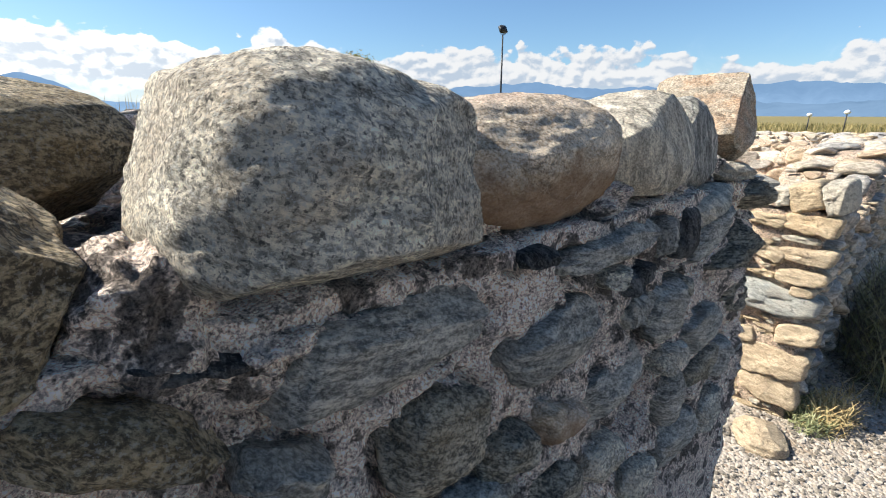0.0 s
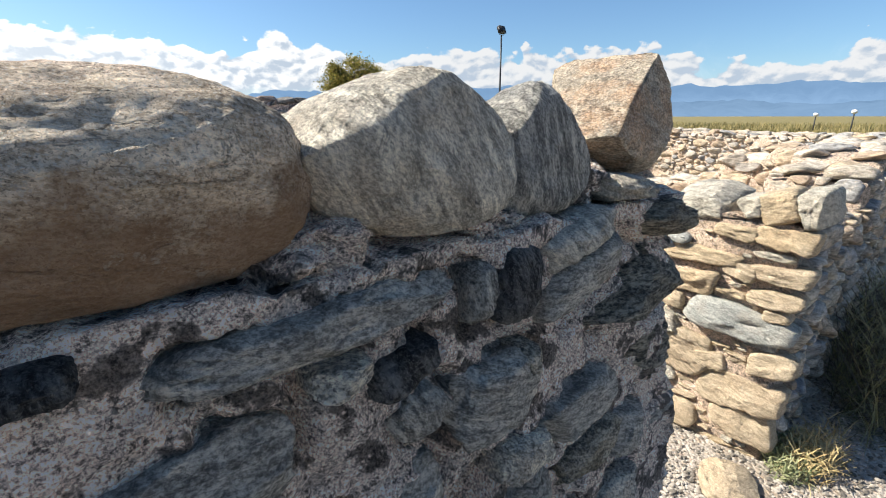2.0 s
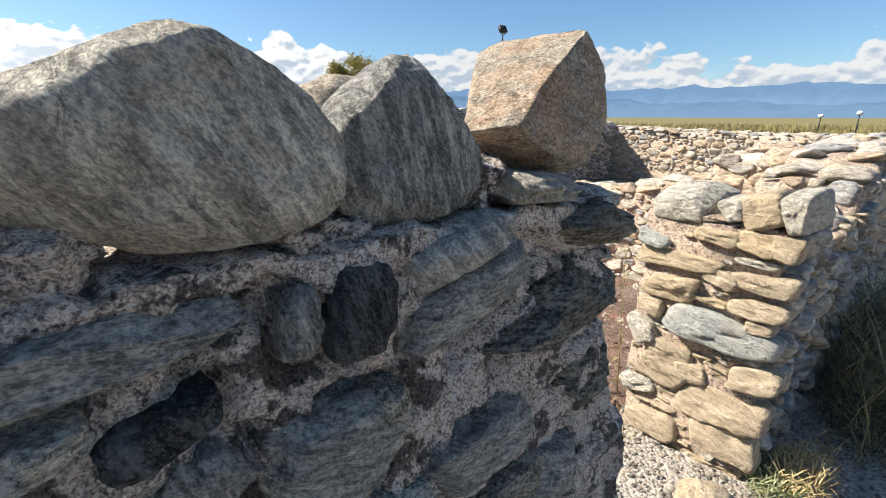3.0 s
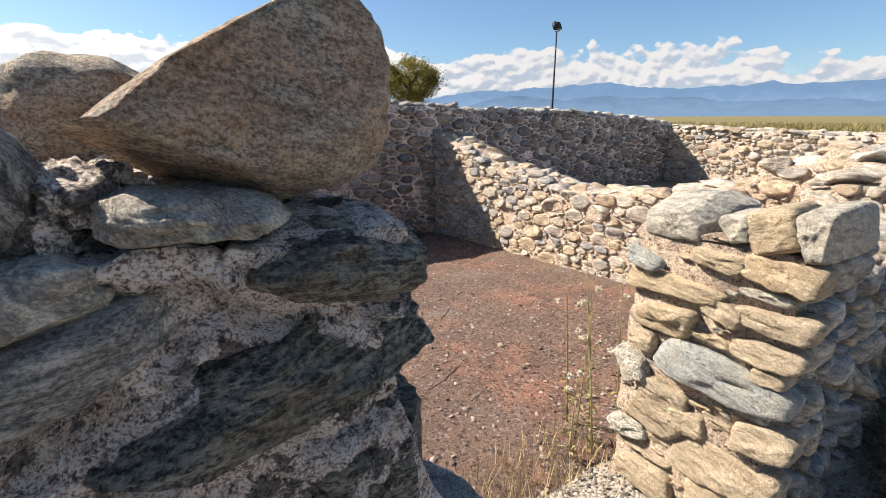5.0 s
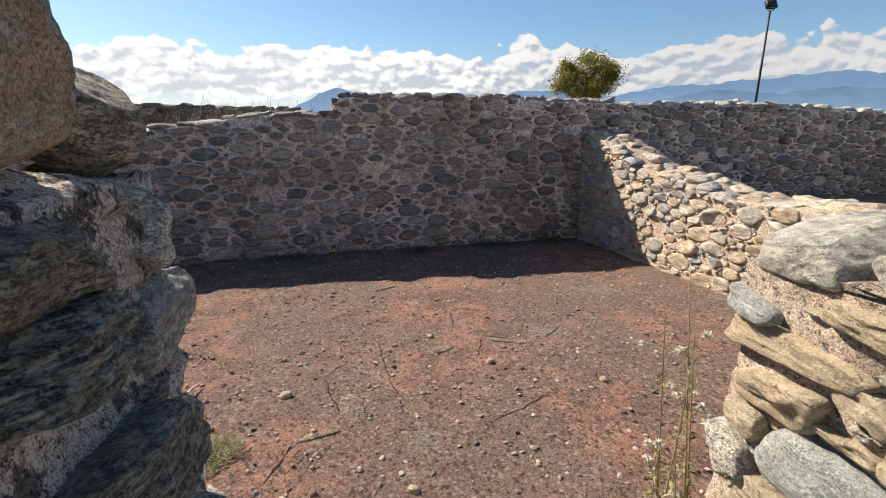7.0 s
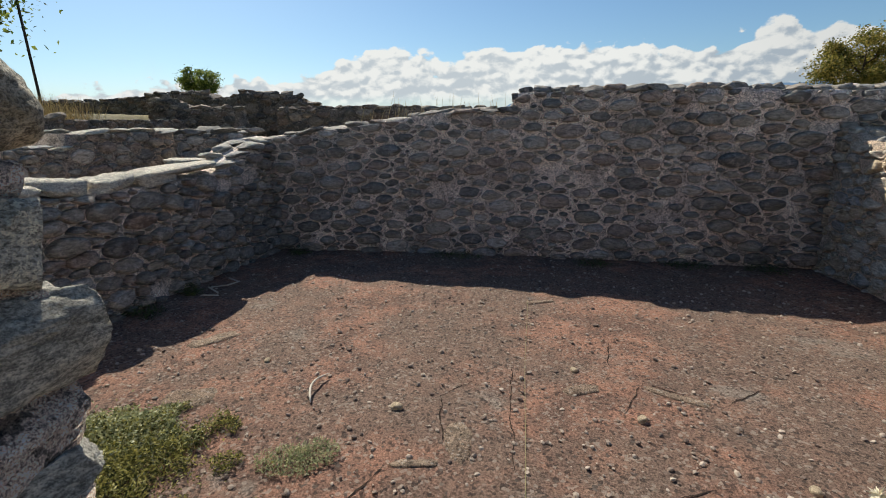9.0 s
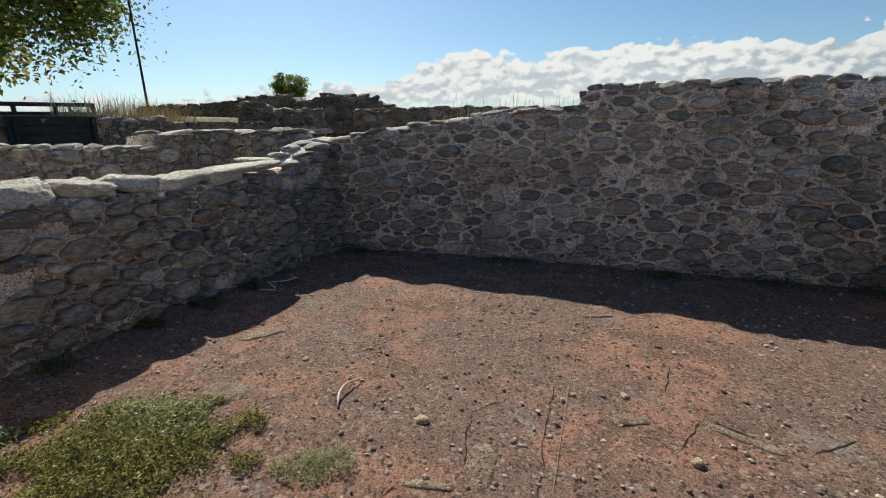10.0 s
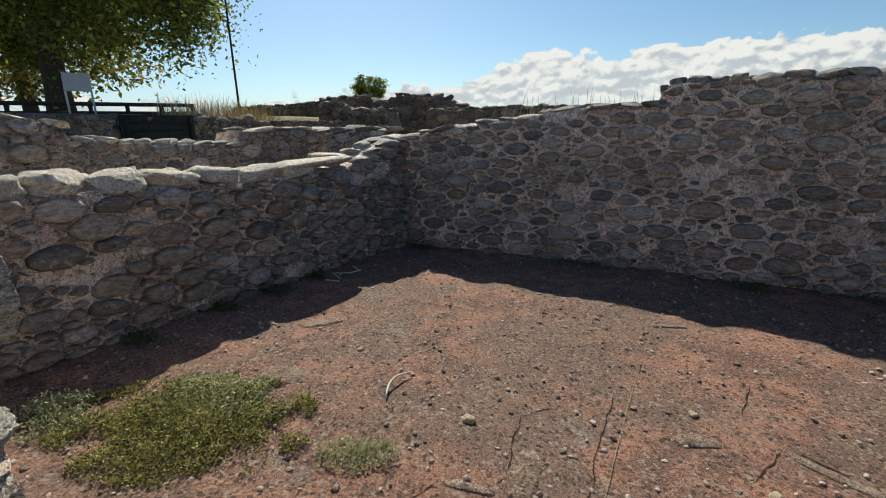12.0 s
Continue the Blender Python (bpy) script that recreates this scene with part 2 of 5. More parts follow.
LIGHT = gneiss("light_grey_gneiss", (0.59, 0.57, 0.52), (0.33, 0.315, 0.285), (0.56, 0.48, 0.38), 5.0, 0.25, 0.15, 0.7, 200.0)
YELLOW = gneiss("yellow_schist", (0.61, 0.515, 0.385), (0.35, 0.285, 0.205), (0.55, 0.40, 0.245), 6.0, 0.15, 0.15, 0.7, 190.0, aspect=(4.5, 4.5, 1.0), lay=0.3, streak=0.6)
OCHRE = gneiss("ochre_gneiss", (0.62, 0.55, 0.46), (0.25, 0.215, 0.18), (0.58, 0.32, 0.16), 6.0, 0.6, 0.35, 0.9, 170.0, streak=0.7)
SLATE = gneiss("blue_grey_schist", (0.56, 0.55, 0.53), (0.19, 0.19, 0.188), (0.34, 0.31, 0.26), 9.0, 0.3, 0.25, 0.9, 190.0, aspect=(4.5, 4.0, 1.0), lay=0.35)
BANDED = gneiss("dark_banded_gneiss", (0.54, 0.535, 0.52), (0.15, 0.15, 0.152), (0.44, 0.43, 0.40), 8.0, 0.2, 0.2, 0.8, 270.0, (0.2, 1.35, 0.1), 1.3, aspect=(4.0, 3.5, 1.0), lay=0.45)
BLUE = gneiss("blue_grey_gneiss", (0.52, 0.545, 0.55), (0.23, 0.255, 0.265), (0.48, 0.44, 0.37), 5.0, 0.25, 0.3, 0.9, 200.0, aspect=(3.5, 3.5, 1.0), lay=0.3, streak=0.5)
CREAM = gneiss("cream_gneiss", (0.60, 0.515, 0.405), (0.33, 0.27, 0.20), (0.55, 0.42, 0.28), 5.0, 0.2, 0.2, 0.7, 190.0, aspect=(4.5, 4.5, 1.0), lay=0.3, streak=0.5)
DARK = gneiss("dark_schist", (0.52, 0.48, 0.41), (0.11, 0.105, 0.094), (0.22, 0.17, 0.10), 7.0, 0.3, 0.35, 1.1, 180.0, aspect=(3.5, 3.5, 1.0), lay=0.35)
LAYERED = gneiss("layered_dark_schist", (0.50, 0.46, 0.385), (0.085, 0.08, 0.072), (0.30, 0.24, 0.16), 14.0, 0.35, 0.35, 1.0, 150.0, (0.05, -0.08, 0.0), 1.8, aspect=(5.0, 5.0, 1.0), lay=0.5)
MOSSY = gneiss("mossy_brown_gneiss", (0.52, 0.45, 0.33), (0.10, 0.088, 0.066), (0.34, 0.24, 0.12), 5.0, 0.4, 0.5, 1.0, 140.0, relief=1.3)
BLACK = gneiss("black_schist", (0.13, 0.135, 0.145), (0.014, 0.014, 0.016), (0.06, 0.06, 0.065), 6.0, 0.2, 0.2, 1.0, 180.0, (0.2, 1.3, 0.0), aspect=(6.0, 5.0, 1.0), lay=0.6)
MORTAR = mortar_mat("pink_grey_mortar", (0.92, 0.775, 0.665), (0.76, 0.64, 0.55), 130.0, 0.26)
# sunlit walls get their own copy, the sun's cream warmth put into its colour
MORTAR_SUN = mortar_mat("sunlit_cream_mortar", (0.62, 0.475, 0.36), (0.52, 0.405, 0.31), 110.0, 0.03)
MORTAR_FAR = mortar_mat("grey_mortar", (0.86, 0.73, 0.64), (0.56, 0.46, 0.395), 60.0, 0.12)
TONES_N = ((0.21, 0.195, 0.17), (0.30, 0.27, 0.235), (0.14, 0.135, 0.125), (0.33, 0.28, 0.225), (0.24, 0.175, 0.14), (0.20, 0.20, 0.195), (0.42, 0.38, 0.335), (0.25, 0.225, 0.19), (0.105, 0.105, 0.105), (0.30, 0.23, 0.19))
TONES_N = tuple(tuple(0.68 * c + 0.32 * m for c, m in zip(tone, (0.23, 0.205, 0.178))) for tone in TONES_N)
TONES_E = ((0.46, 0.40, 0.315), (0.38, 0.345, 0.30), (0.52, 0.41, 0.285), (0.32, 0.31, 0.295), (0.48, 0.42, 0.34), (0.42, 0.32, 0.225), (0.54, 0.48, 0.40))
FIELD_N, FIELD_NJ = fieldstone("grey_fieldstone", "object", *TONES_N), fieldstone("grey_fieldstone_joined", "island", *TONES_N)
TONES_E = tuple(tuple(0.88 * c for c in tone) for tone in TONES_E)
FIELD_E, FIELD_EJ = fieldstone("cream_fieldstone", "object", *TONES_E), fieldstone("cream_fieldstone_joined", "island", *TONES_E)
MORTAR_MID = mortar_mat("brown_grey_mortar", (0.46, 0.37, 0.30), (0.26, 0.21, 0.17), 60.0, 0.16)
MORTAR_BED = mortar_mat("mortar_bedding", (0.30, 0.225, 0.165), (0.22, 0.155, 0.115), 90.0, 0.12)
# far ruins and terrace wall: their backlit shade is put into these dark tones
MORTAR_SHADE = mortar_mat("dark_shaded_mortar", (0.24, 0.20, 0.165), (0.15, 0.125, 0.105), 60.0, 0.2)
TONES_SHADE = ((0.13, 0.115, 0.095), (0.20, 0.165, 0.13), (0.09, 0.082, 0.072), (0.17, 0.125, 0.095), (0.24, 0.205, 0.165))
FIELD_SHADE = fieldstone("grey_shaded_fieldstone", "island", *TONES_SHADE)
TONES_CAP = ((0.40, 0.38, 0.33), (0.33, 0.31, 0.275), (0.44, 0.40, 0.33), (0.29, 0.285, 0.275))
FIELD_CAP, FIELD_CAPJ = fieldstone("cap_fieldstone", "object", *TONES_CAP), fieldstone("cap_fieldstone_joined", "island", *TONES_CAP)


def red_floor(s):
    p = s.n("ShaderNodeNewGeometry").outputs["Position"]
    big, mid = s.noise(p, 0.9, 6.0, 0.62), s.noise(p, 4.5, 7.0, 0.65)
    fine, cell = s.noise(p, 90.0, 5.0, 0.8), s.voronoi(p, 60.0, "F1", "Color")
    sep = s.n("ShaderNodeSeparateColor")
    s.link(cell, sep.inputs[0])
    col = s.mix(s.smooth(mid, 0.36, 0.66), (0.155, 0.097, 0.075, 1), (0.315, 0.168, 0.118, 1))
    col = s.mix(s.math("MULTIPLY", s.smooth(big, 0.40, 0.56), 0.8), col, (0.165, 0.118, 0.093, 1))
    col = s.mix(s.math("MULTIPLY", s.smooth(s.noise(p, 1.7, 6.0, 0.6), 0.60, 0.68), 0.6), col, (0.215, 0.19, 0.165, 1))
    col = s.mix(s.math("MULTIPLY", s.smooth(s.noise(p, 2.3, 5.0, 0.55), 0.6, 0.70), 0.25), col, (0.30, 0.155, 0.105, 1))
    col = s.mix(1.0, col, s.ramp(fine, (0.34, 0.25), (0.5, 1.05), (0.66, 2.0)), "MULTIPLY")
    col = s.mix(s.math("MULTIPLY", s.smooth(sep.outputs[0], 0.86, 0.93), 0.6), col, (0.36, 0.30, 0.25, 1))
    col = s.mix(s.math("MULTIPLY", s.smooth(sep.outputs[1], 0.84, 0.90), 0.7), col, (0.04, 0.032, 0.03, 1))
    h = s.math("ADD", s.math("MULTIPLY", fine, 0.7), s.math("ADD", mid, s.math("MULTIPLY", sep.outputs[2], 0.3)))
    return col, s.bump(h, 1.0, 0.017)


def gravel(s):
    p = s.n("ShaderNodeNewGeometry").outputs["Position"]
    cell, edge = s.voronoi(p, 62.0, "F1", "Color"), s.voronoi(p, 62.0, "F1", "Distance")
    sep, xyz = s.n("ShaderNodeSeparateColor"), s.n("ShaderNodeSeparateXYZ")
    s.link(cell, sep.inputs[0])
    s.link(p, xyz.inputs[0])
    stone = s.ramp(sep.outputs[0], (0.0, (0.28, 0.25, 0.215)), (0.4, (0.40, 0.355, 0.305)), (0.75, (0.48, 0.43, 0.37)), (1.0, (0.35, 0.275, 0.21)))
    stone = s.mix(s.smooth(s.noise(p, 2.0, 5.0, 0.6), 0.5, 0.7), stone, (0.27, 0.21, 0.15, 1))
    grass = s.mix(s.noise(p, 0.35, 7.0, 0.7), (0.12, 0.115, 0.045, 1), (0.27, 0.215, 0.10, 1))
    far = s.smooth(s.math("POWER", s.math("ADD", s.math("POWER", xyz.outputs[0], 2.0), s.math("POWER", xyz.outputs[1], 2.0)), 0.5), 9.0, 16.0)
    h = s.math("ADD", s.math("MULTIPLY", edge, -1.0), s.math("MULTIPLY", sep.outputs[1], 0.5))
    return s.mix(far, stone, grass), s.bump(h, 0.8, 0.012)


FLOOR = surface("red_gravel_floor", red_floor, 0.95, 0.15)
GRAVEL = surface("grey_gravel_ground", gravel, 0.95, 0.2)


def plain(name, a, b, scale=30.0, rough=0.7, spec=0.3, bump=0.3, metal=0.0, per=None):
    def build(s):
        v = s.n("ShaderNodeNewGeometry")
        f = s.noise(v.outputs["Position"], scale, 5.0, 0.65)
        if per == "island":
            f = s.math("ADD", s.math("MULTIPLY", f, 0.35), s.math("MULTIPLY", v.outputs["Random Per Island"], 0.65))
        return s.mix(s.smooth(f, 0.25, 0.75), (*a, 1), (*b, 1)), s.bump(f, bump, 0.004)

    m = surface(name, build, rough, spec)
    m.node_tree.nodes["Principled BSDF"].inputs["Metallic"].default_value = metal
    return m


def foliage(name, a, b, through_light=0.45):
    """Leaves: each its own tone, letting part of the light through."""
    m = plain(name, a, b, 3.0, 0.55, 0.35, 0, 0, "island")
    s = m.node_tree
    bsdf, out = s.nodes["Principled BSDF"], s.nodes["Material Output"]
    tr, mixer = s.nodes.new("ShaderNodeBsdfTranslucent"), s.nodes.new("ShaderNodeMixShader")
    s.links.new(bsdf.inputs["Base Color"].links[0].from_socket, tr.inputs[0])
    mixer.inputs[0].default_value = through_light
    s.links.new(bsdf.outputs[0], mixer.inputs[1])
    s.links.new(tr.outputs[0], mixer.inputs[2])
    s.links.new(mixer.outputs[0], out.inputs[0])
    return m


PEBBLE = plain("pale_pebbles", (0.16, 0.12, 0.10), (0.46, 0.38, 0.31), 60.0, 0.9, 0.2, 0.3, 0, "island")
PEBBLE_GREY = plain("gravel_pebbles", (0.14, 0.125, 0.105), (0.42, 0.375, 0.32), 60.0, 0.9, 0.2, 0.3, 0, "island")
DRY = plain("dry_grass", (0.36, 0.27, 0.13), (0.60, 0.48, 0.25), 20.0, 0.85, 0.2, 0, 0, "island")
FIELD_GRASS = plain("field_grass", (0.11, 0.105, 0.04), (0.34, 0.27, 0.12), 0.6, 0.85, 0.2, 0, 0, "island")
HERB = foliage("green_herb_leaves", (0.04, 0.05, 0.015), (0.36, 0.33, 0.095), 0.3)
WEED = foliage("dark_weed_leaves", (0.03, 0.042, 0.014), (0.10, 0.13, 0.04), 0.3)
SAGE = foliage("silvery_leaves", (0.20, 0.23, 0.11), (0.44, 0.44, 0.25), 0.3)
LEAF = foliage("tree_leaves", (0.055, 0.09, 0.018), (0.25, 0.29, 0.06), 0.5)
LEAF_Y = foliage("yellowing_leaves", (0.10, 0.11, 0.022), (0.34, 0.27, 0.07))
BARK = plain("bark", (0.045, 0.036, 0.028), (0.13, 0.10, 0.075), 25.0, 0.9, 0.2, 1.0)
STALK = plain("dry_stalk", (0.20, 0.20, 0.09), (0.36, 0.30, 0.16), 15.0, 0.8, 0.2, 0.1)
SEED = plain("cream_seed_heads", (0.66, 0.60, 0.46), (0.78, 0.73, 0.60), 40.0, 0.9, 0.1, 0.0)
BONE = plain("bleached_root", (0.50, 0.44, 0.36), (0.66, 0.60, 0.52), 40.0, 0.8, 0.2, 0.4)
IRON = plain("dark_painted_steel", (0.018, 0.019, 0.022), (0.035, 0.036, 0.04), 12.0, 0.5, 0.4, 0.1, 0.3)
PANEL = plain("grey_panel_metal", (0.56, 0.56, 0.56), (0.64, 0.64, 0.64), 8.0, 0.5, 0.4, 0.1, 0.0)
BOARD = plain("dark_green_board", (0.012, 0.016, 0.014), (0.03, 0.036, 0.032), 9.0, 0.8, 0.2, 0.3)
GLASS = plain("lamp_glass", (0.10, 0.11, 0.12), (0.16, 0.17, 0.18), 8.0, 0.15, 0.5, 0.0)
WHITE = plain("white_lamp_head", (0.70, 0.70, 0.68), (0.80, 0.80, 0.78), 8.0, 0.4, 0.4, 0.0)
TIMBER = plain("weathered_timber", (0.03, 0.027, 0.024), (0.08, 0.07, 0.06), 18.0, 0.85, 0.2, 0.6)


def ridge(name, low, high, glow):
    """Far hills seen through blue air: haze and daylight are put into the colour, which the backdrop gives off."""
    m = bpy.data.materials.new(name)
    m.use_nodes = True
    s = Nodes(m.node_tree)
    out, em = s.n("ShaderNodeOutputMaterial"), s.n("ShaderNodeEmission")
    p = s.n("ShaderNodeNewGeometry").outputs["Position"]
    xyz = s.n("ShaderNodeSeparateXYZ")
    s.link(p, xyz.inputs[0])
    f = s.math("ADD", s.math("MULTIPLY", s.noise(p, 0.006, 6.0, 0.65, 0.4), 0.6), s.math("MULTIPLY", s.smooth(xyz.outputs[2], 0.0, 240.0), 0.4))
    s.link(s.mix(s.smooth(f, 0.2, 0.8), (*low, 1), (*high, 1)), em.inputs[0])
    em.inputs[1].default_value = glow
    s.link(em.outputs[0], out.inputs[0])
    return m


# ---- helpers for building ----
def thing(name, label, category, group="", kind="", at=(0, 0, 0)):
    ob = new(name)
    ob.location = at
    ob.empty_display_size = 0.1
    return tagged(ob, label, category, group, kind)


def mesh_of(name, bm, mat, smooth=True):
    me = bpy.data.meshes.new(name)
    bm.to_mesh(me)
    bm.free()
    me.materials.append(mat)
    if smooth:
        me.polygons.foreach_set("use_smooth", [True] * len(me.polygons))
    return me


def part(name, bm, mat, parent, label="", smooth=True, kind=""):
    ob = new(name, mesh_of(name, bm, mat, smooth))
    ob.parent = parent
    return tagged(ob, label, kind=kind)


def raw(name, verts, faces, mat, parent=None, smooth=True, label="", kind=""):
    me = bpy.data.meshes.new(name)
    me.from_pydata(verts, [], faces)
    me.materials.append(mat)
    if smooth:
        me.polygons.foreach_set("use_smooth", [True] * len(me.polygons))
    ob = new(name, me)
    ob.parent = parent
    return tagged(ob, label, kind=kind)


def smoothstep(a, b, x):
    t = min(1, max(0, (x - a) / (b - a)))
    return t * t * (3 - 2 * t)


def fbm(v, octaves=4):
    return noise.fractal(v, 1.0, 2.0, octaves, noise_basis="PERLIN_ORIGINAL")


ICO = {}


def ico(n):
    if n not in ICO:
        bm = bmesh.new()
        bmesh.ops.create_icosphere(bm, subdivisions=n, radius=1.0)
        bm.verts.ensure_lookup_table()
        ICO[n] = ([v.co.copy() for v in bm.verts], [tuple(v.index for v in f.verts) for f in bm.faces])
        bm.free()
    return ICO[n]


def boulder_verts(seed, res, square=2.6, lumps=0.10, cuts=4, bite=0.16, taper=0.0, shear=0.0, rough=0.012, back=1.0, facets=(), deepest=0.78):
    """A rounded block in the box +-1: a superellipsoid with worn flats, lumps and fine roughness. taper: narrower top; shear: top leans to +x."""
    rng = random.Random(seed)
    planes = []
    for _ in range(cuts):
        n = Vector((rng.gauss(0, 1), rng.gauss(0, 1), rng.gauss(0, 1))).normalized()
        planes.append((n, rng.uniform(deepest, 0.95)))
    planes += [(Vector(f[:3]).normalized(), f[3]) for f in facets]
    off = Vector((rng.uniform(-50, 50), rng.uniform(-50, 50), rng.uniform(-50, 50)))
    base, faces = ico(res)
    out = []
    for d in base:
        r = (abs(d.x) ** square + abs(d.y) ** square + abs(d.z) ** square) ** (-1 / square)
        v = d * r
        v *= 1 + lumps * fbm(d * 1.1 + off, 2) + 0.35 * lumps * fbm(d * 3.1 + off, 3)
        for n, lim in planes:
            over = v.dot(n) - lim
            if over > 0:
                v = v - n * over * (1 - bite) * smoothstep(-0.02, 0.12, over)
        v *= 1 + rough * fbm(d * 5 + off, 4) + rough * 0.5 * fbm(d * 17 + off, 3)
        k = 1 - taper * (v.z * 0.5 + 0.5)
        w = Vector((v.x * k + shear * v.z, v.y * k, v.z))
        if w.y > 0 and 1 < back < 4:
            s = 1 - 0.18 * w.y
            w = Vector((w.x * s, w.y, w.z * s))
        out.append(w)
    lo = [min(v[i] for v in out) for i in range(3)]
    hi = [max(v[i] for v in out) for i in range(3)]
    out = [Vector([(v[i] - lo[i]) / (hi[i] - lo[i]) * 2 - 1 for i in range(3)]) for v in out]
    if back > 1:
        out = [Vector((v.x, v.y * (back if v.y > 0 else 1), v.z)) for v in out]
    return out, faces


def boulder(name, at, size, mat, parent=None, turn=(0, 0, 0), seed=1, res=5, label="", strata=0.0022, grain=(0.3, 0.4, 1.0), **shape):
    """A close-up stone of full width, depth, height size, centred at at, turned by degrees. strata: depth of its foliation; grain: stretch of it."""
    verts, faces = boulder_verts(seed, res, **shape)
    h = Vector(size) * 0.5
    out = []
    g = Vector(grain)
    for v in verts:
        p = Vector((v.x * h.x, v.y * h.y, v.z * h.z))
        q = Vector((p.x * g.x, p.y * g.y, p.z * g.z))
        d = fbm(q * 70 + Vector((seed, 0, 0)), 4) + 0.9 * fbm(p * 28 + Vector((0, seed, 0)), 4)
        out.append(p + v.normalized() * strata * d)
    ob = raw(name, out, faces, mat, parent, True, label)
    ob.matrix_basis = pose(*at, *turn)
    return ob


COBBLES = [boulder_verts(300 + i, 3, 5.0, 0.26, 14, 0.02, rough=0.06, deepest=0.60) for i in range(14)]
MESHES = {}


def shared(kind, i, mat):
    key = (kind, i, mat.name)
    if key not in MESHES:
        verts, faces = COBBLES[i]
        me = bpy.data.meshes.new("stone")
        me.from_pydata([tuple(v) for v in verts], [], faces)
        me.materials.append(mat)
        me.polygons.foreach_set("use_smooth", [True] * len(me.polygons))
        MESHES[key] = me
    return MESHES[key]


class Pile:
    """Gathers placed stones: the first ones become parts of their own, the rest one joined part."""

    def __init__(self, parent, mat, mat_joined, limit=300, name="stone"):
        self.parent, self.mat, self.matj, self.limit, self.name = parent, mat, mat_joined, limit, name
        self.single, self.rest = [], []

    def add(self, kind, i, m, near=True):
        (self.single if near and len(self.single) < self.limit else self.rest).append((kind, i, m))

    def build(self):
        for kind, i, m in self.single:
            if kind == "cut":
                me = bpy.data.meshes.new("stone")
                me.from_pydata(i[0], [], i[1])
                me.materials.append(self.mat)
                me.polygons.foreach_set("use_smooth", [True] * len(me.polygons))
            else:
                me = shared(kind, i, self.mat)
            ob = new(self.name, me)
            ob.parent = self.parent
            ob.matrix_basis = m
        if self.rest:
            verts, faces = [], []
            for kind, i, m in self.rest:
                vs, fs = i if kind == "cut" else COBBLES[i]
                n = len(verts)
                verts += [tuple(m @ Vector(v)) for v in vs]
                faces += [tuple(k + n for k in f) for f in fs]
            raw(self.name + "work", verts, faces, self.matj, self.parent, kind="stuff")


def cut(poly, nx, nz, lim):
    """Keeps the part of a convex polygon where nx * x + nz * z <= lim."""
    out = []
    for (ax, az), (bx, bz) in zip(poly, poly[1:] + poly[:1]):
        da, db = nx * ax + nz * az - lim, nx * bx + nz * bz - lim
        if da <= 0:
            out.append((ax, az))
        if da * db < 0:
            t = da / (da - db)
            out.append((ax + (bx - ax) * t, az + (bz - az) * t))
    return out


def rubble_stone(poly, proud, rng, bed=0.05):
    """One stone from its outline (round its own centre): worn corners, a split face that tilts a little, front towards -y."""
    ring = []
    n = len(poly)
    for i in range(n):
        (ax, az), (bx, bz) = poly[i], poly[(i + 1) % n]
        if math.hypot(bx - ax, bz - az) < 0.012:
            ring.append(((ax + bx) / 2, (az + bz) / 2))
            continue
        for f in (rng.uniform(0.10, 0.30), rng.uniform(0.70, 0.90)):
            ring.append((ax + (bx - ax) * f, az + (bz - az) * f))
    k = len(ring)
    w = max(p[0] for p in ring) - min(p[0] for p in ring)
    tx, tz = rng.gauss(0, 0.16), rng.gauss(0, 0.22)
    verts = []
    for scale, d in ((1.0, bed), (0.985, -0.45 * proud), (0.90, -0.90 * proud), (0.62, -proud * 1.12)):
        for x, z in ring:
            j = 1 + (rng.uniform(-0.05, 0.05) if d < 0 else 0)
            lean = (tx * x + tz * z) * min(1, abs(d) / proud) if d < 0 else 0
            verts.append((x * scale * j, d + lean + (rng.uniform(-0.1, 0.1) * proud if d < 0 else 0), z * scale * j))
    verts.append((rng.uniform(-0.1, 0.1) * w, -proud * rng.uniform(0.95, 1.25), 0))
    faces = [(r * k + i, r * k + (i + 1) % k, (r + 1) * k + (i + 1) % k, (r + 1) * k + i) for r in range(3) for i in range(k)]
    faces += [(3 * k + i, 3 * k + (i + 1) % k, 4 * k) for i in range(k)]
    return verts, faces


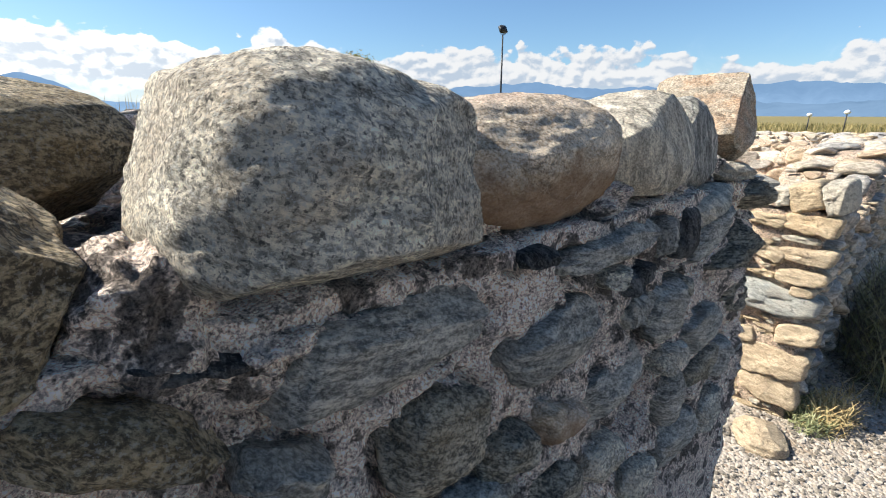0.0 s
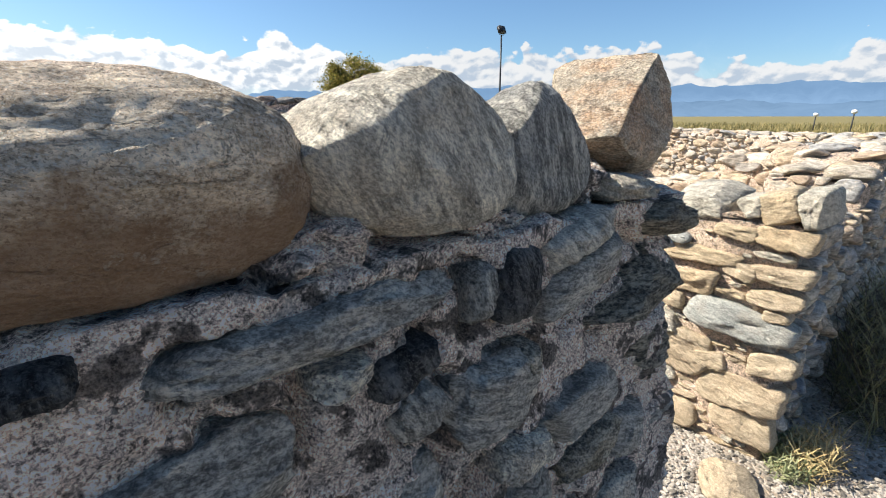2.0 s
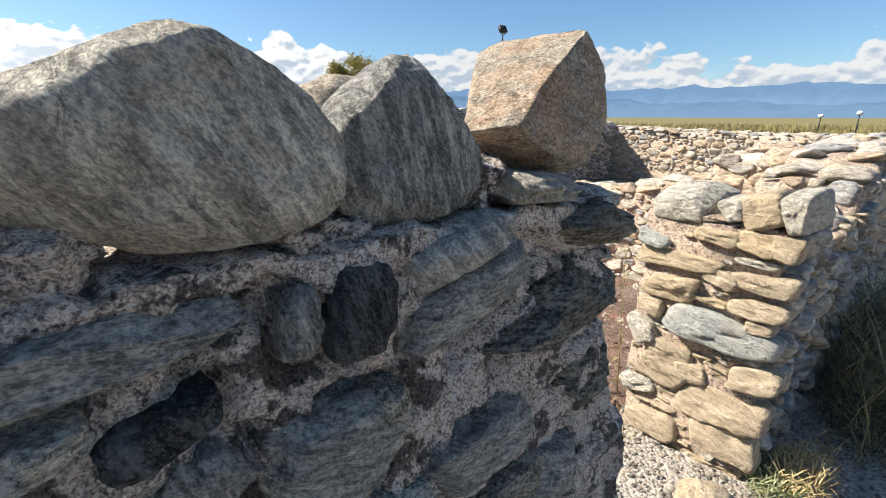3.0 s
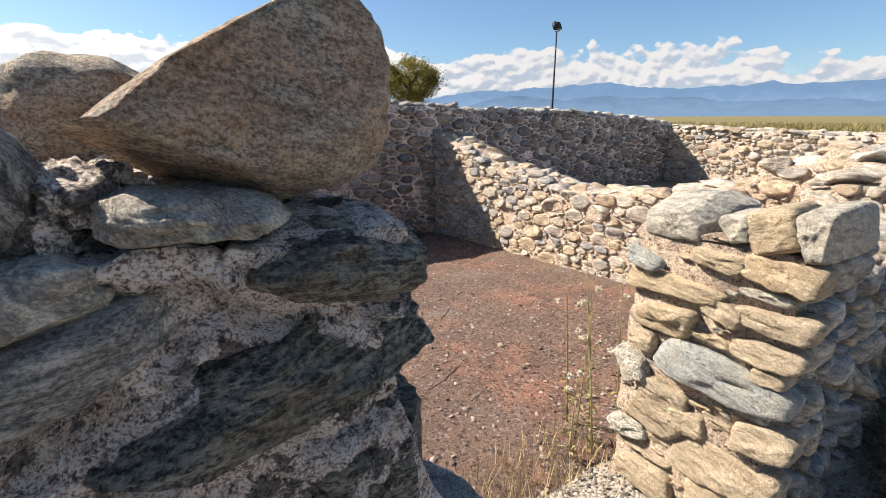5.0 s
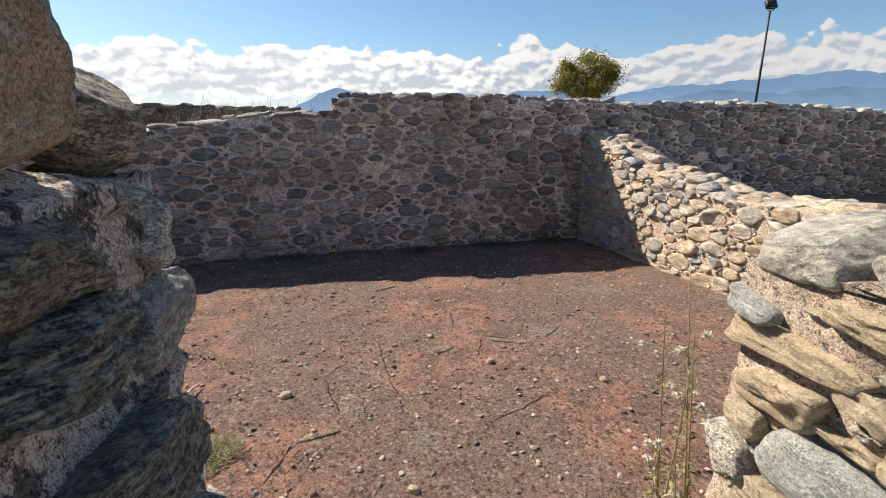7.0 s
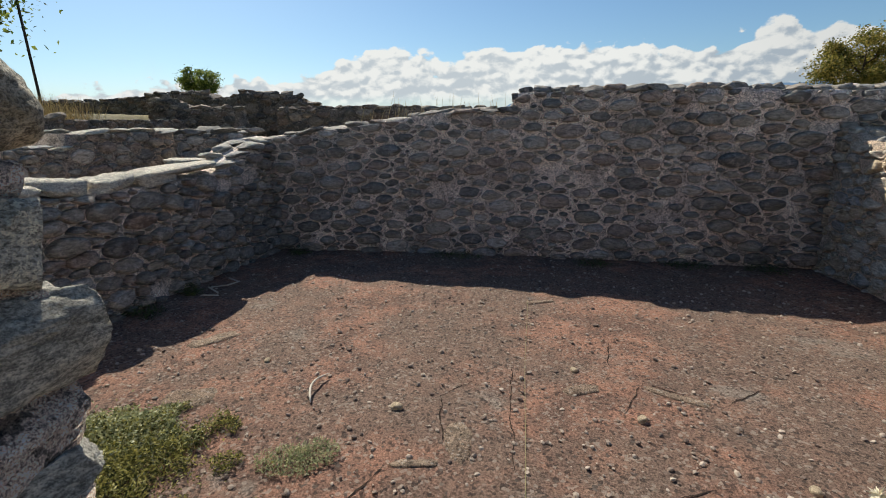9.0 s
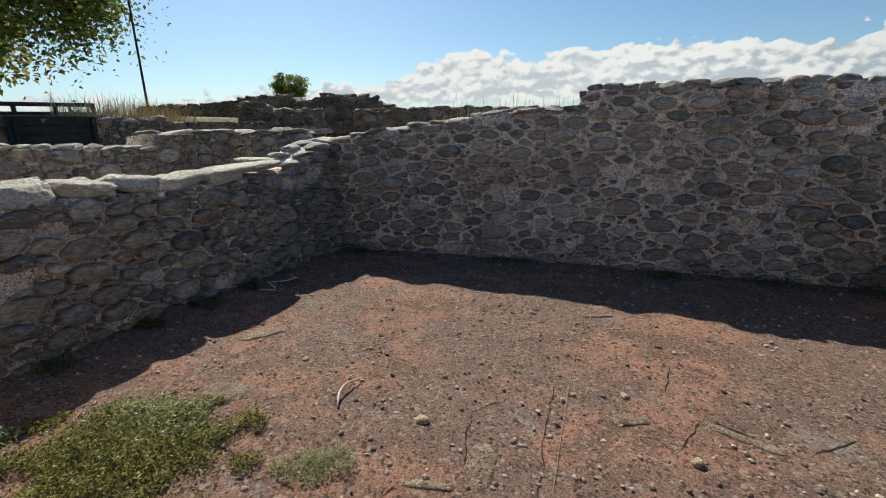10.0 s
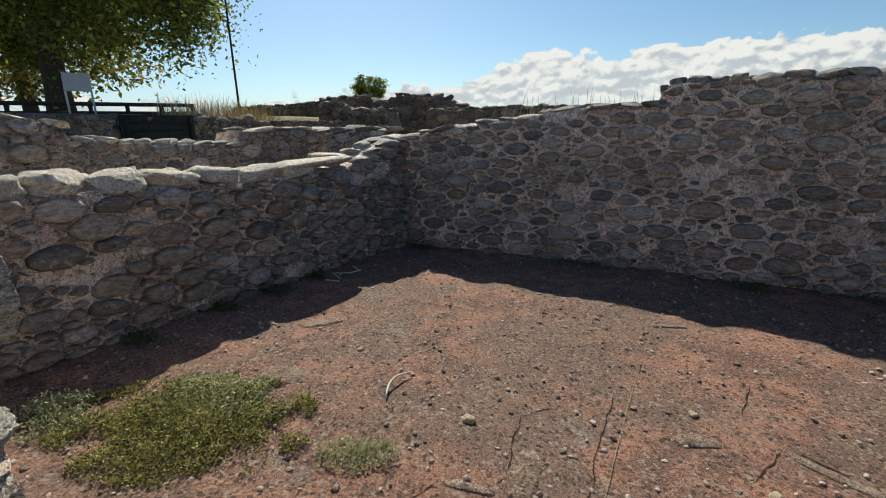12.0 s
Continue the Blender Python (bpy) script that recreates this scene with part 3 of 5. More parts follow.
def lay_face(pile, origin, yaw, length, base, top, seed, proud=0.036, near=None, skip=None, scale=1.0, stretch=1.8, gap=(0.006, 0.030), bare=0.04, mix=((0.085, 14), (0.066, 70), (0.050, 260), (0.036, 700), (0.024, 1400), (0.015, 900))):
    """Random rubble: stones of many sizes share out a wall face, each with its own cut outline, and mortar in the joints. origin: foot of its left end seen from the front; yaw: degrees that its left-to-right line is turned from +x; mix: half heights and tries a square metre."""
    rng = random.Random(seed)
    place_m = pose(origin[0], origin[1], 0, 0, 0, yaw)
    z0 = min(base(0), base(length)) - 0.06
    zmax = max(top(u * length / 60) for u in range(61))
    area = length * (zmax - z0)
    pts = np.zeros((0, 3))
    for r, tries in mix:
        for _ in range(int(tries * area / scale ** 2)):
            rr = r * scale * rng.uniform(0.85, 1.2)
            c, z = rng.uniform(0, length), rng.uniform(z0, zmax)
            if z > top(c) - rr * 0.4:
                continue
            if len(pts):
                d = np.hypot((pts[:, 0] - c) / stretch, pts[:, 1] - z)
                if (d < 0.80 * (pts[:, 2] + rr)).any():
                    continue
            pts = np.vstack((pts, (c, z, rr)))
    for c, z, r in pts:
        if rng.random() < bare or (skip and skip(c, z)) or z < base(c) - 0.04:
            continue
        h, u = r * rng.uniform(1.05, 1.45), r * stretch * rng.uniform(0.85, 1.45)
        e = rng.uniform(2.2, 5.0)
        poly = []
        for k in range(10):
            ca, sa = math.cos(k * math.tau / 10 + 0.3), math.sin(k * math.tau / 10 + 0.3)
            f = (abs(ca) ** e + abs(sa) ** e) ** (-1 / e) * rng.uniform(0.93, 1.05)
            poly.append((u * f * ca, h * f * sa))
        du, dz = (pts[:, 0] - c) / stretch, pts[:, 1] - z
        d = np.hypot(du, dz)
        g = rng.uniform(*gap)
        for j in np.nonzero((d > 0) & (d < 0.42 * scale))[0]:
            t = (d[j] ** 2 + r * r - pts[j, 2] ** 2) / (2 * d[j]) - g * 0.5
            nx, nz = du[j] / d[j] / stretch, dz[j] / d[j]
            poly = cut(poly, nx, nz, t)
            if len(poly) < 3:
                break
        if len(poly) >= 3:
            poly = cut(poly, 0, 1, min(top(c - u * 0.5), top(c + u * 0.5)) - z)
        if len(poly) >= 3:
            poly = cut(cut(poly, 1, 0, length - c), -1, 0, c)
        if len(poly) < 3:
            continue
        mx, mz = sum(p[0] for p in poly) / len(poly), sum(p[1] for p in poly) / len(poly)
        a, kx, kz = rng.gauss(0, 0.10), rng.uniform(0.90, 1.03), rng.uniform(0.90, 1.03)
        poly = [((p[0] - mx) * kx - (p[1] - mz) * a, (p[1] - mz) * kz + (p[0] - mx) * a * 0.6) for p in poly]
        if min(max(p[i] for p in poly) - min(p[i] for p in poly) for i in (0, 1)) < 0.018:
            continue
        shape = rubble_stone(poly, proud * rng.uniform(0.45, 1.3) * (0.6 + 6 * r), rng)
        pile.add("cut", shape, place_m @ pose(c + mx, 0, z + mz), near is None or near(c, z))


def lay_caps(pile, points, width, seed, size=(0.22, 0.40), high=(0.10, 0.17), sink=0.35, near=True, step=0.86):
    """Rounded stones along the top of a wall. points: function u in 0..1 -> (x, y, z); width: half spread across."""
    rng = random.Random(seed)
    a, b = Vector(points(0)), Vector(points(1))
    length = (b - a).length
    yaw = math.degrees(math.atan2(b.y - a.y, b.x - a.x))
    u = 0.0
    while u < length:
        w, h = rng.uniform(*size), rng.uniform(*high)
        p = Vector(points(min(1, (u + w / 2) / length)))
        p += Vector((0, 0, h * (0.5 - sink))) + Matrix.Rotation(radians(yaw + 90), 3, "Z") @ Vector((rng.uniform(-width, width), 0, 0))
        m = pose(*p, rng.gauss(0, 7), rng.gauss(0, 7), yaw + rng.gauss(0, 12)) @ Matrix.Diagonal((w * 0.52, min(0.17, rng.uniform(0.5, 0.75) * w * 0.6), h * 0.5, 1))
        pile.add("cobble", rng.randrange(len(COBBLES)), m, near)
        u += w * step


def wall_core(name, axis, a, b, c0, c1, base, top, mat, parent, step=0.10, zs=12, amp=0.02, freq=5.0, us=None, fine=None, kind="", dent=None):
    """The mortared core of a wall along axis from a to b, its sides at c0 and c1; base(u) and top(u) give heights. Lofted, with uneven faces."""
    if us is None:
        n = max(2, int((b - a) / step))
        us = [a + (b - a) * i / n for i in range(n + 1)]
    side = fine or [i / zs for i in range(zs + 1)]
    across = [0.2, 0.4, 0.6, 0.8] if not fine else [i / 14 for i in range(1, 14)]
    sect = [(0.0, f) for f in side] + [(t, 1.0) for t in across] + [(1.0, f) for f in reversed(side)]
    verts, faces = [], []
    k = len(sect)
    for u in us:
        lo, hi = base(u), top(u)
        for t, f in sect:
            z = lo + (hi - lo) * f + (0.02 * (1 - abs(2 * t - 1)) if f == 1 else 0)
            c = c0 + (c1 - c0) * t
            p = Vector((u, c, z)) if axis == "x" else Vector((c, u, z))
            d = Vector((fbm(p * freq, 5), fbm(p * freq + Vector((31, 7, 3)), 5), fbm(p * freq + Vector((5, 77, 9)), 5)))
            p = p + d * amp
            verts.append(dent(p) if dent else p)
    for i in range(len(us) - 1):
        for j in range(k - 1):
            q = (i * k + j, (i + 1) * k + j, (i + 1) * k + j + 1, i * k + j + 1)
            faces.append(q if axis == "x" else q[::-1])
    for i, flip in ((0, False), (len(us) - 1, True)):
        n = len(side)
        for j in range(n - 1):
            q = (i * k + j, i * k + j + 1, i * k + k - 2 - j, i * k + k - 1 - j)
            faces.append(q[::-1] if flip == (axis == "x") else q)
        t = [i * k + j for j in range(n - 1, k - n + 1)]
        faces.append(tuple(t[::-1] if flip == (axis == "x") else t))
    return raw(name, verts, faces, mat, parent, True, kind=kind)


def steps(*pts):
    """A height profile: straight lines between (u, z) pairs."""

    def f(u):
        if u <= pts[0][0]:
            return pts[0][1]
        for (a, p), (b, q) in zip(pts, pts[1:]):
            if u <= b:
                return p + (q - p) * (u - a) / (b - a)
        return pts[-1][1]

    return f


# ---- ground, floor, distance ----
def floor_z(x, y):
    return -0.045 * max(0.0, y - 2.4) - 0.022 * max(0.0, x - 1.5) + 0.03 * smoothstep(1.6, 0.7, y)


def ground_z(x, y):
    z = 0.035 + 0.02 * fbm(Vector((x * 0.6, y * 0.6, 2)), 3)
    terrace = smoothstep(-6.5, -8.5, x) * smoothstep(60, 30, abs(y))
    z += 1.85 * terrace * smoothstep(-200, -60, x) + 0.12 * fbm(Vector((x * 0.05, y * 0.05, 9)), 3) * smoothstep(15, 60, math.hypot(x, y))
    inside = smoothstep(-1.75, -1.5, x) * smoothstep(5.9, 5.6, x) * smoothstep(0.95, 1.25, y) * smoothstep(6.6, 6.3, y)
    return z - 0.5 * inside


def build_ground():
    ax = [-3000, -1500, -700, -350, -180, -100, -60, -40, -30] + [-24 + i * 1.0 for i in range(15)] + [-9 + i * 0.25 for i in range(25)]
    ax += [-2.6 + i * 0.1 for i in range(96)] + [7.2 + i * 0.6 for i in range(20)] + [20, 24, 30, 40, 60, 100, 180, 350, 700, 1500, 3000]
    ay = [-3000, -1500, -700, -350, -180, -100, -60, -40, -25, -15, -9, -6, -4, -3] + [-2.4 + i * 0.1 for i in range(96)]
    ay += [7.4 + i * 0.6 for i in range(22)] + [22, 26, 32, 40, 60, 100, 180, 350, 700, 1500, 3000]
    verts = [(x, y, ground_z(x, y)) for y in ay for x in ax]
    w = len(ax)
    faces = [(j * w + i, j * w + i + 1, (j + 1) * w + i + 1, (j + 1) * w + i) for j in range(len(ay) - 1) for i in range(w - 1)]
    tagged(raw("ground", verts, faces, GRAVEL), "pale grey gravel ground turning to dry grass", "ground", kind="structure")


def build_floor():
    nx, ny = 150, 118
    verts, faces = [], []
    for j in range(ny + 1):
        for i in range(nx + 1):
            x, y = -1.45 + 6.95 * i / nx, 0.85 + 5.45 * j / ny
            p = Vector((x, y, 0))
            z = floor_z(x, y) + 0.012 * fbm(p * 1.6, 4) + 0.004 * fbm(p * 9, 3)
            z -= 0.05 * smoothstep(1.15, 0.85, y + 0.12 * fbm(p * 3, 2))
            verts.append((x, y, z))
    w = nx + 1
    faces = [(j * w + i, j * w + i + 1, (j + 1) * w + i + 1, (j + 1) * w + i) for j in range(ny) for i in range(nx)]
    tagged(raw("floor", verts, faces, FLOOR), "red-brown crushed brick floor with pebbles and cracks", "floor", kind="structure")


build_ground()
build_floor()


def mountain(name, r, bumps, mat, seed, foot=-60, lo=-75, hi=110):
    """A far range on an arc round the site: bearing bumps (degrees, width, height in degrees) and finer spurs."""
    verts, faces = [], []
    n, rows = 420, 9
    for i in range(n + 1):
        a = lo + (hi - lo) * i / n
        e = sum(h * math.exp(-((a - c) / w) ** 2) for c, w, h in bumps)
        e *= 1.12 + 0.12 * fbm(Vector((a * 0.16, seed, 0)), 4)
        e += 0.42 * (0.35 - abs(fbm(Vector((a * 0.22, seed, 4)), 4))) * min(1, e) + 0.16 * fbm(Vector((a * 1.1, seed, 7)), 5) * min(1, e)
        for j in range(rows):
            f = j / (rows - 1)
            rr = r - 900 * (1 - f) * (0.75 + 0.5 * noise.noise(Vector((a * 0.45, f * 1.5, seed))))
            z = foot + (r * math.tan(radians(max(0.05, e))) - foot) * f ** 1.2
            verts.append((rr * math.sin(radians(a)), rr * math.cos(radians(a)), z))
    for i in range(n):
        for j in range(rows - 1):
            faces.append((i * rows + j, (i + 1) * rows + j, (i + 1) * rows + j + 1, i * rows + j + 1))
    tagged(raw(name, verts, faces, mat), "hazy blue mountain range far behind the ruins", "mountains", kind="structure")


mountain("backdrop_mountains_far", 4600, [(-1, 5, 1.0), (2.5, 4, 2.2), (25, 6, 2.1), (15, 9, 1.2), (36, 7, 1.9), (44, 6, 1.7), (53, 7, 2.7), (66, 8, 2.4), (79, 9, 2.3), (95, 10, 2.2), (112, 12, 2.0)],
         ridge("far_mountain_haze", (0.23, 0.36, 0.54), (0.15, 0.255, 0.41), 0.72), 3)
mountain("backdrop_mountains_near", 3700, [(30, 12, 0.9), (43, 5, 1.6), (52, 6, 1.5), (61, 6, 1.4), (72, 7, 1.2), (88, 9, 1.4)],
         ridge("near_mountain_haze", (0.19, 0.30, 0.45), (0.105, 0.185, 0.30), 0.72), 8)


# ---- walls ----
def wall(name, label):
    return tagged(new(name), label, "stone wall", kind="structure")


BASE = lambda u: -0.35

w_north = wall("wall_north", "tall grey rubble-stone wall with pinkish mortar, in shade")
top_n = steps((-1.9, 1.33), (-1.3, 1.34), (-0.38, 1.44), (0.45, 1.53), (0.88, 1.60), (1.895, 1.61), (1.905, 1.80), (3.1, 1.80), (4.3, 1.77), (5.4, 1.72), (6, 1.70))
wall_core("core", "x", -1.9, 5.95, 6.178, 6.75, BASE, top_n, MORTAR_FAR, w_north, 0.05, 34, 0.022, 7.0)
pile_n = Pile(w_north, FIELD_N, FIELD_NJ)
lay_face(pile_n, (-1.35, 6.155), 0, 7.28, lambda u: floor_z(u - 1.35, 6.1), lambda u: top_n(u - 1.35), 11, gap=(0.010, 0.042), proud=0.046, stretch=2.1, near=lambda u, z: 0.6 < u < 5.6)
lay_caps(pile_n, lambda u: (-1.2 + 3.05 * u, 6.28, top_n(-1.2 + 3.05 * u)), 0.08, 12, (0.2, 0.42), (0.05, 0.10), near=False)
lay_caps(pile_n, lambda u: (-1.2 + 3.05 * u, 6.58, top_n(-1.2 + 3.05 * u)), 0.08, 13, (0.2, 0.42), (0.05, 0.10), near=False)
lay_caps(pile_n, lambda u: (1.95 + 3.9 * u, 6.26, top_n(1.95 + 3.9 * u)), 0.05, 14, (0.16, 0.30), (0.08, 0.13), near=False)
lay_caps(pile_n, lambda u: (1.95 + 3.9 * u, 6.55, top_n(1.95 + 3.9 * u)), 0.05, 15, (0.16, 0.30), (0.08, 0.13), near=False)
lay_face(pile_n, (1.895, 6.75), -90, 0.58, lambda u: 1.60, lambda u: 1.81, 16, proud=0.02)
pile_n.build()

w_west = wall("wall_west", "low grey rubble-stone wall with flat cap stones, in shade")
top_w = steps((-3, 1.10), (1.9, 1.08), (2.9, 1.04), (3.8, 0.99), (5.1, 1.0), (5.3, 1.05), (5.7, 1.18), (6.2, 1.30))
wall_core("core", "y", -1.0, 6.16, -1.9, -1.318, BASE, top_w, MORTAR_FAR, w_west, 0.05, 24, 0.022, 7.0)
pile_w = Pile(w_west, FIELD_N, FIELD_NJ)
lay_face(pile_w, (-1.295, 0.95), 90, 5.2, lambda u: floor_z(-1.3, 0.95 + u), lambda u: top_w(0.95 + u), 21, proud=0.05, stretch=2.0)
pile_w.build()

w_east = wall("wall_east", "sunlit cream rubble-stone wall stepping down from the corner")
top_e = steps((0.3, 1.34), (1.12, 1.34), (1.2, 1.22), (1.5, 1.19), (1.58, 1.03), (1.95, 0.97), (2.1, 0.89), (2.84, 0.80), (3.6, 0.75), (3.95, 0.84), (4.84, 0.93), (5.3, 1.1), (5.78, 1.24), (6.2, 1.34))
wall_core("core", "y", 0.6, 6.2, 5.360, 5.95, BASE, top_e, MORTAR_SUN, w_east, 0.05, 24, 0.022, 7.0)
pile_e = Pile(w_east, FIELD_E, FIELD_EJ)
lay_face(pile_e, (5.345, 6.15), -90, 5.3, lambda u: floor_z(5.3, 6.15 - u), lambda u: top_e(6.15 - u), 31, proud=0.009, gap=(0.006, 0.022), stretch=1.8, scale=0.92)
lay_caps(pile_e, lambda u: (5.46, 6.1 - 5.0 * u, top_e(6.1 - 5.0 * u) - 0.01), 0.06, 32, (0.16, 0.34), (0.08, 0.14), near=False)
lay_caps(pile_e, lambda u: (5.75, 6.1 - 5.0 * u, top_e(6.1 - 5.0 * u) - 0.01), 0.06, 33, (0.16, 0.34), (0.08, 0.14), near=False)
pile_e.build()

w_ne = wall("wall_north_east", "long grey rubble wall of the next room with pale cap stones")
top_ne = steps((5.9, 1.66), (8.4, 1.66), (11.2, 1.52), (12.5, 1.36))
putlog = lambda p: Vector((p.x, p.y + 0.3, p.z)) if abs(p.x - 9.25) < 0.09 and abs(p.z - 0.97) < 0.085 and p.y < 6.6 else p
wall_core("core", "x", 5.95, 12.9, 6.4, 6.95, BASE, top_ne, MORTAR_FAR, w_ne, amp=0.022, freq=7.0, us=[5.95 + 0.12 * i for i in range(26)] + [9.06 + 0.02 * i for i in range(20)] + [9.5 + 0.2 * i for i in range(18)],
          fine=[i / 14 for i in range(9)] + [0.58 + 0.011 * i for i in range(13)] + [0.76, 0.84, 0.92, 1.0], dent=putlog)
pile_ne = Pile(w_ne, FIELD_N, FIELD_NJ, 0)
lay_face(pile_ne, (5.9, 6.395), 0, 6.6, lambda u: -0.1, lambda u: top_ne(5.9 + u), 41, skip=lambda u, z: abs(u - 3.35) < 0.10 and abs(z - 0.97) < 0.09)
pile_ne.build()
caps_ne = Pile(w_ne, FIELD_CAP, FIELD_CAPJ, 60)
lay_caps(caps_ne, lambda u: (5.95 + 6.5 * u, 6.5, top_ne(5.95 + 6.5 * u)), 0.06, 42, (0.2, 0.36), (0.10, 0.16))
lay_caps(caps_ne, lambda u: (5.95 + 6.5 * u, 6.8, top_ne(5.95 + 6.5 * u)), 0.06, 43, (0.2, 0.36), (0.10, 0.16))
caps_ne.build()

w_ee = wall("wall_far_east", "sunlit low rubble wall closing the next room")
top_ee = steps((0.6, 1.2), (3.0, 1.2), (5, 1.25), (7, 1.3))
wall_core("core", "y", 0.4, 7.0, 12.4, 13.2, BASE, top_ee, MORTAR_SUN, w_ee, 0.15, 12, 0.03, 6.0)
pile_ee = Pile(w_ee, FIELD_E, FIELD_EJ, 0)
lay_face(pile_ee, (12.395, 6.4), -90, 6.0, lambda u: 0.0, lambda u: top_ee(6.4 - u), 51)
for k, xx in enumerate((12.5, 12.8, 13.1)):
    lay_caps(pile_ee, lambda u: (xx, 7.0 - 6.4 * u, top_ee(7.0 - 6.4 * u)), 0.1, 52 + k, (0.2, 0.4), (0.08, 0.16))
pile_ee.build()

# south wall, east of the opening: its end is the pier
w_se = wall("wall_south_east", "sunlit end of a rubble-stone wall with cream mortar")
top_se = steps((2.7, 1.16), (3.30, 1.16), (3.38, 1.03), (4.36, 1.04), (4.40, 1.18), (4.90, 1.20), (4.95, 1.28), (5.5, 1.34), (9, 1.34))
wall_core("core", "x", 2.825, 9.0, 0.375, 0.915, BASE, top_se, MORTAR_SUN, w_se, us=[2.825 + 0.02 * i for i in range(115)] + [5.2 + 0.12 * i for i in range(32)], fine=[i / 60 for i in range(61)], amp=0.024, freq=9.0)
pile_se = Pile(w_se, FIELD_E, FIELD_EJ)
lay_face(pile_se, (2.9, 0.362), 0, 6.0, lambda u: 0.0, lambda u: top_se(2.9 + u), 61, near=lambda u, z: u < 3)
for k, yy in enumerate((0.50, 0.77)):
    lay_caps(pile_se, lambda u: (3.40 + 0.92 * u, yy, top_se(3.40 + 0.92 * u)), 0.04, 62 + k, (0.2, 0.38), (0.05, 0.08))
    lay_caps(pile_se, lambda u: (4.42 + 0.46 * u, yy, 1.21), 0.04, 64 + k, (0.30, 0.44), (0.10, 0.15), step=0.95)
    lay_caps(pile_se, lambda u: (4.97 + 4.0 * u, yy, top_se(4.97 + 4.0 * u)), 0.05, 66 + k, (0.25, 0.48), (0.07, 0.13))
lay_face(pile_se, (4.385, 0.90), -90, 0.52, lambda u: 1.02, lambda u: 1.22, 68, proud=0.02)
pile_se.build()

# walls west of the room
w_mid = wall("wall_mid_west", "low grey rubble wall with pale capping beyond the room")
top_m = steps((0.5, 1.64), (2.6, 1.62), (2.95, 1.55), (3.05, 1.40), (5.0, 1.28), (5.08, 1.28), (5.1, 1.45), (6.75, 1.46))
wall_core("core", "y", 0.3, 6.75, -3.8, -3.2, BASE, top_m, MORTAR_MID, w_mid, 0.06, 20, 0.03, 6.0)
pile_m = Pile(w_mid, FIELD_N, FIELD_NJ, 0)
lay_face(pile_m, (-3.195, 0.5), 90, 6.2, lambda u: 0.2, lambda u: top_m(0.5 + u), 71)
pile_m.build()
caps_m = Pile(w_mid, FIELD_CAP, FIELD_CAPJ, 80)
for k, xx in enumerate((-3.3, -3.65)):
    lay_caps(caps_m, lambda u: (xx, 0.5 + 4.5 * u, top_m(0.5 + 4.5 * u)), 0.06, 72 + k, (0.18, 0.36), (0.06, 0.10))
    lay_caps(caps_m, lambda u: (xx, 5.15 + 1.55 * u, 1.46), 0.04, 75 + k, (0.35, 0.6), (0.05, 0.08))
caps_m.build()

w_corner = wall("wall_corner_pillar", "stacked flat stones rising beside the room corner")
wall_core("core", "x", -2.75, -1.95, 6.25, 6.95, BASE, lambda u: 1.40, MORTAR_MID, w_corner, 0.06, 20, 0.03, 6.0)
pile_c = Pile(w_corner, FIELD_N, FIELD_NJ, 60)
lay_face(pile_c, (-2.75, 6.245), 0, 0.8, lambda u: 0.6, lambda u: 1.42, 81)
lay_face(pile_c, (-1.945, 6.25), 90, 0.7, lambda u: 0.9, lambda u: 1.42, 82)
for k in range(3):
    lay_caps(pile_c, lambda u: (-2.7 + 0.75 * u, 6.35 + 0.25 * k, 1.43), 0.03, 83 + k, (0.3, 0.5), (0.06, 0.09))
pile_c.build()

w_terr = wall("wall_terrace", "dark shaded retaining wall below the terrace")
wall_core("core", "y", 1.0, 12.0, -7.4, -6.9, BASE, steps((1, 1.83), (5.4, 1.80), (6.85, 1.76), (8.1, 1.70), (12, 1.68)), MORTAR_SHADE, w_terr, 0.15, 12, 0.03, 5.0)
pile_t = Pile(w_terr, FIELD_SHADE, FIELD_SHADE, 0)
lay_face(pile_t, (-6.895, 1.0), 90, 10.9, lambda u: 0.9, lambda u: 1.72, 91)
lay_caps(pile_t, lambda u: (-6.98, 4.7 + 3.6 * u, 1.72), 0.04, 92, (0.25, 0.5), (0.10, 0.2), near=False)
pile_t.build()


def ruin(name, x0, x1, y0, y1, z0, top, seed):
    w = wall(name, "dark backlit ruined rubble wall in the distance")
    wall_core("core", "x", x0, x1, y0, y1, lambda u: z0, top, MORTAR_SHADE, w, 0.12, 10, 0.05, 4.0)
    p = Pile(w, FIELD_SHADE, FIELD_SHADE, 0)
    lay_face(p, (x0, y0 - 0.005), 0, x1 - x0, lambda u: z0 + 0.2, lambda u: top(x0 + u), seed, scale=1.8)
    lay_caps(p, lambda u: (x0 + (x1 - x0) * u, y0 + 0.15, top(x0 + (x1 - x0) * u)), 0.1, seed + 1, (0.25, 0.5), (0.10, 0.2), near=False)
    p.build()


ruin("wall_ruin_far", -16.0, -4.6, 15.0, 15.8, 0.8, steps((-16, 2.5), (-12.2, 2.45), (-11, 2.5), (-10.4, 2.62), (-8.6, 2.62), (-8.3, 2.4), (-7.6, 2.42), (-7.2, 2.60), (-5.6, 2.45), (-5.0, 2.2), (-4.6, 2.05)), 191)
ruin("wall_ruin_middle", -8.2, -5.6, 12.0, 12.6, 0.8, steps((-8.2, 2.2), (-7.6, 2.25), (-7.0, 2.0), (-5.6, 1.95)), 195)
ruin("wall_ruin_low", -5.2, 1.0, 13.5, 14.1, 0.5, steps((-5.2, 1.95), (-2, 1.9), (1, 1.8)), 198)

# ---- south wall, west of the opening: passed closest ----
w_sw = wall("wall_south_west", "rough rubble-stone wall with pink-grey mortar and boulder caps")
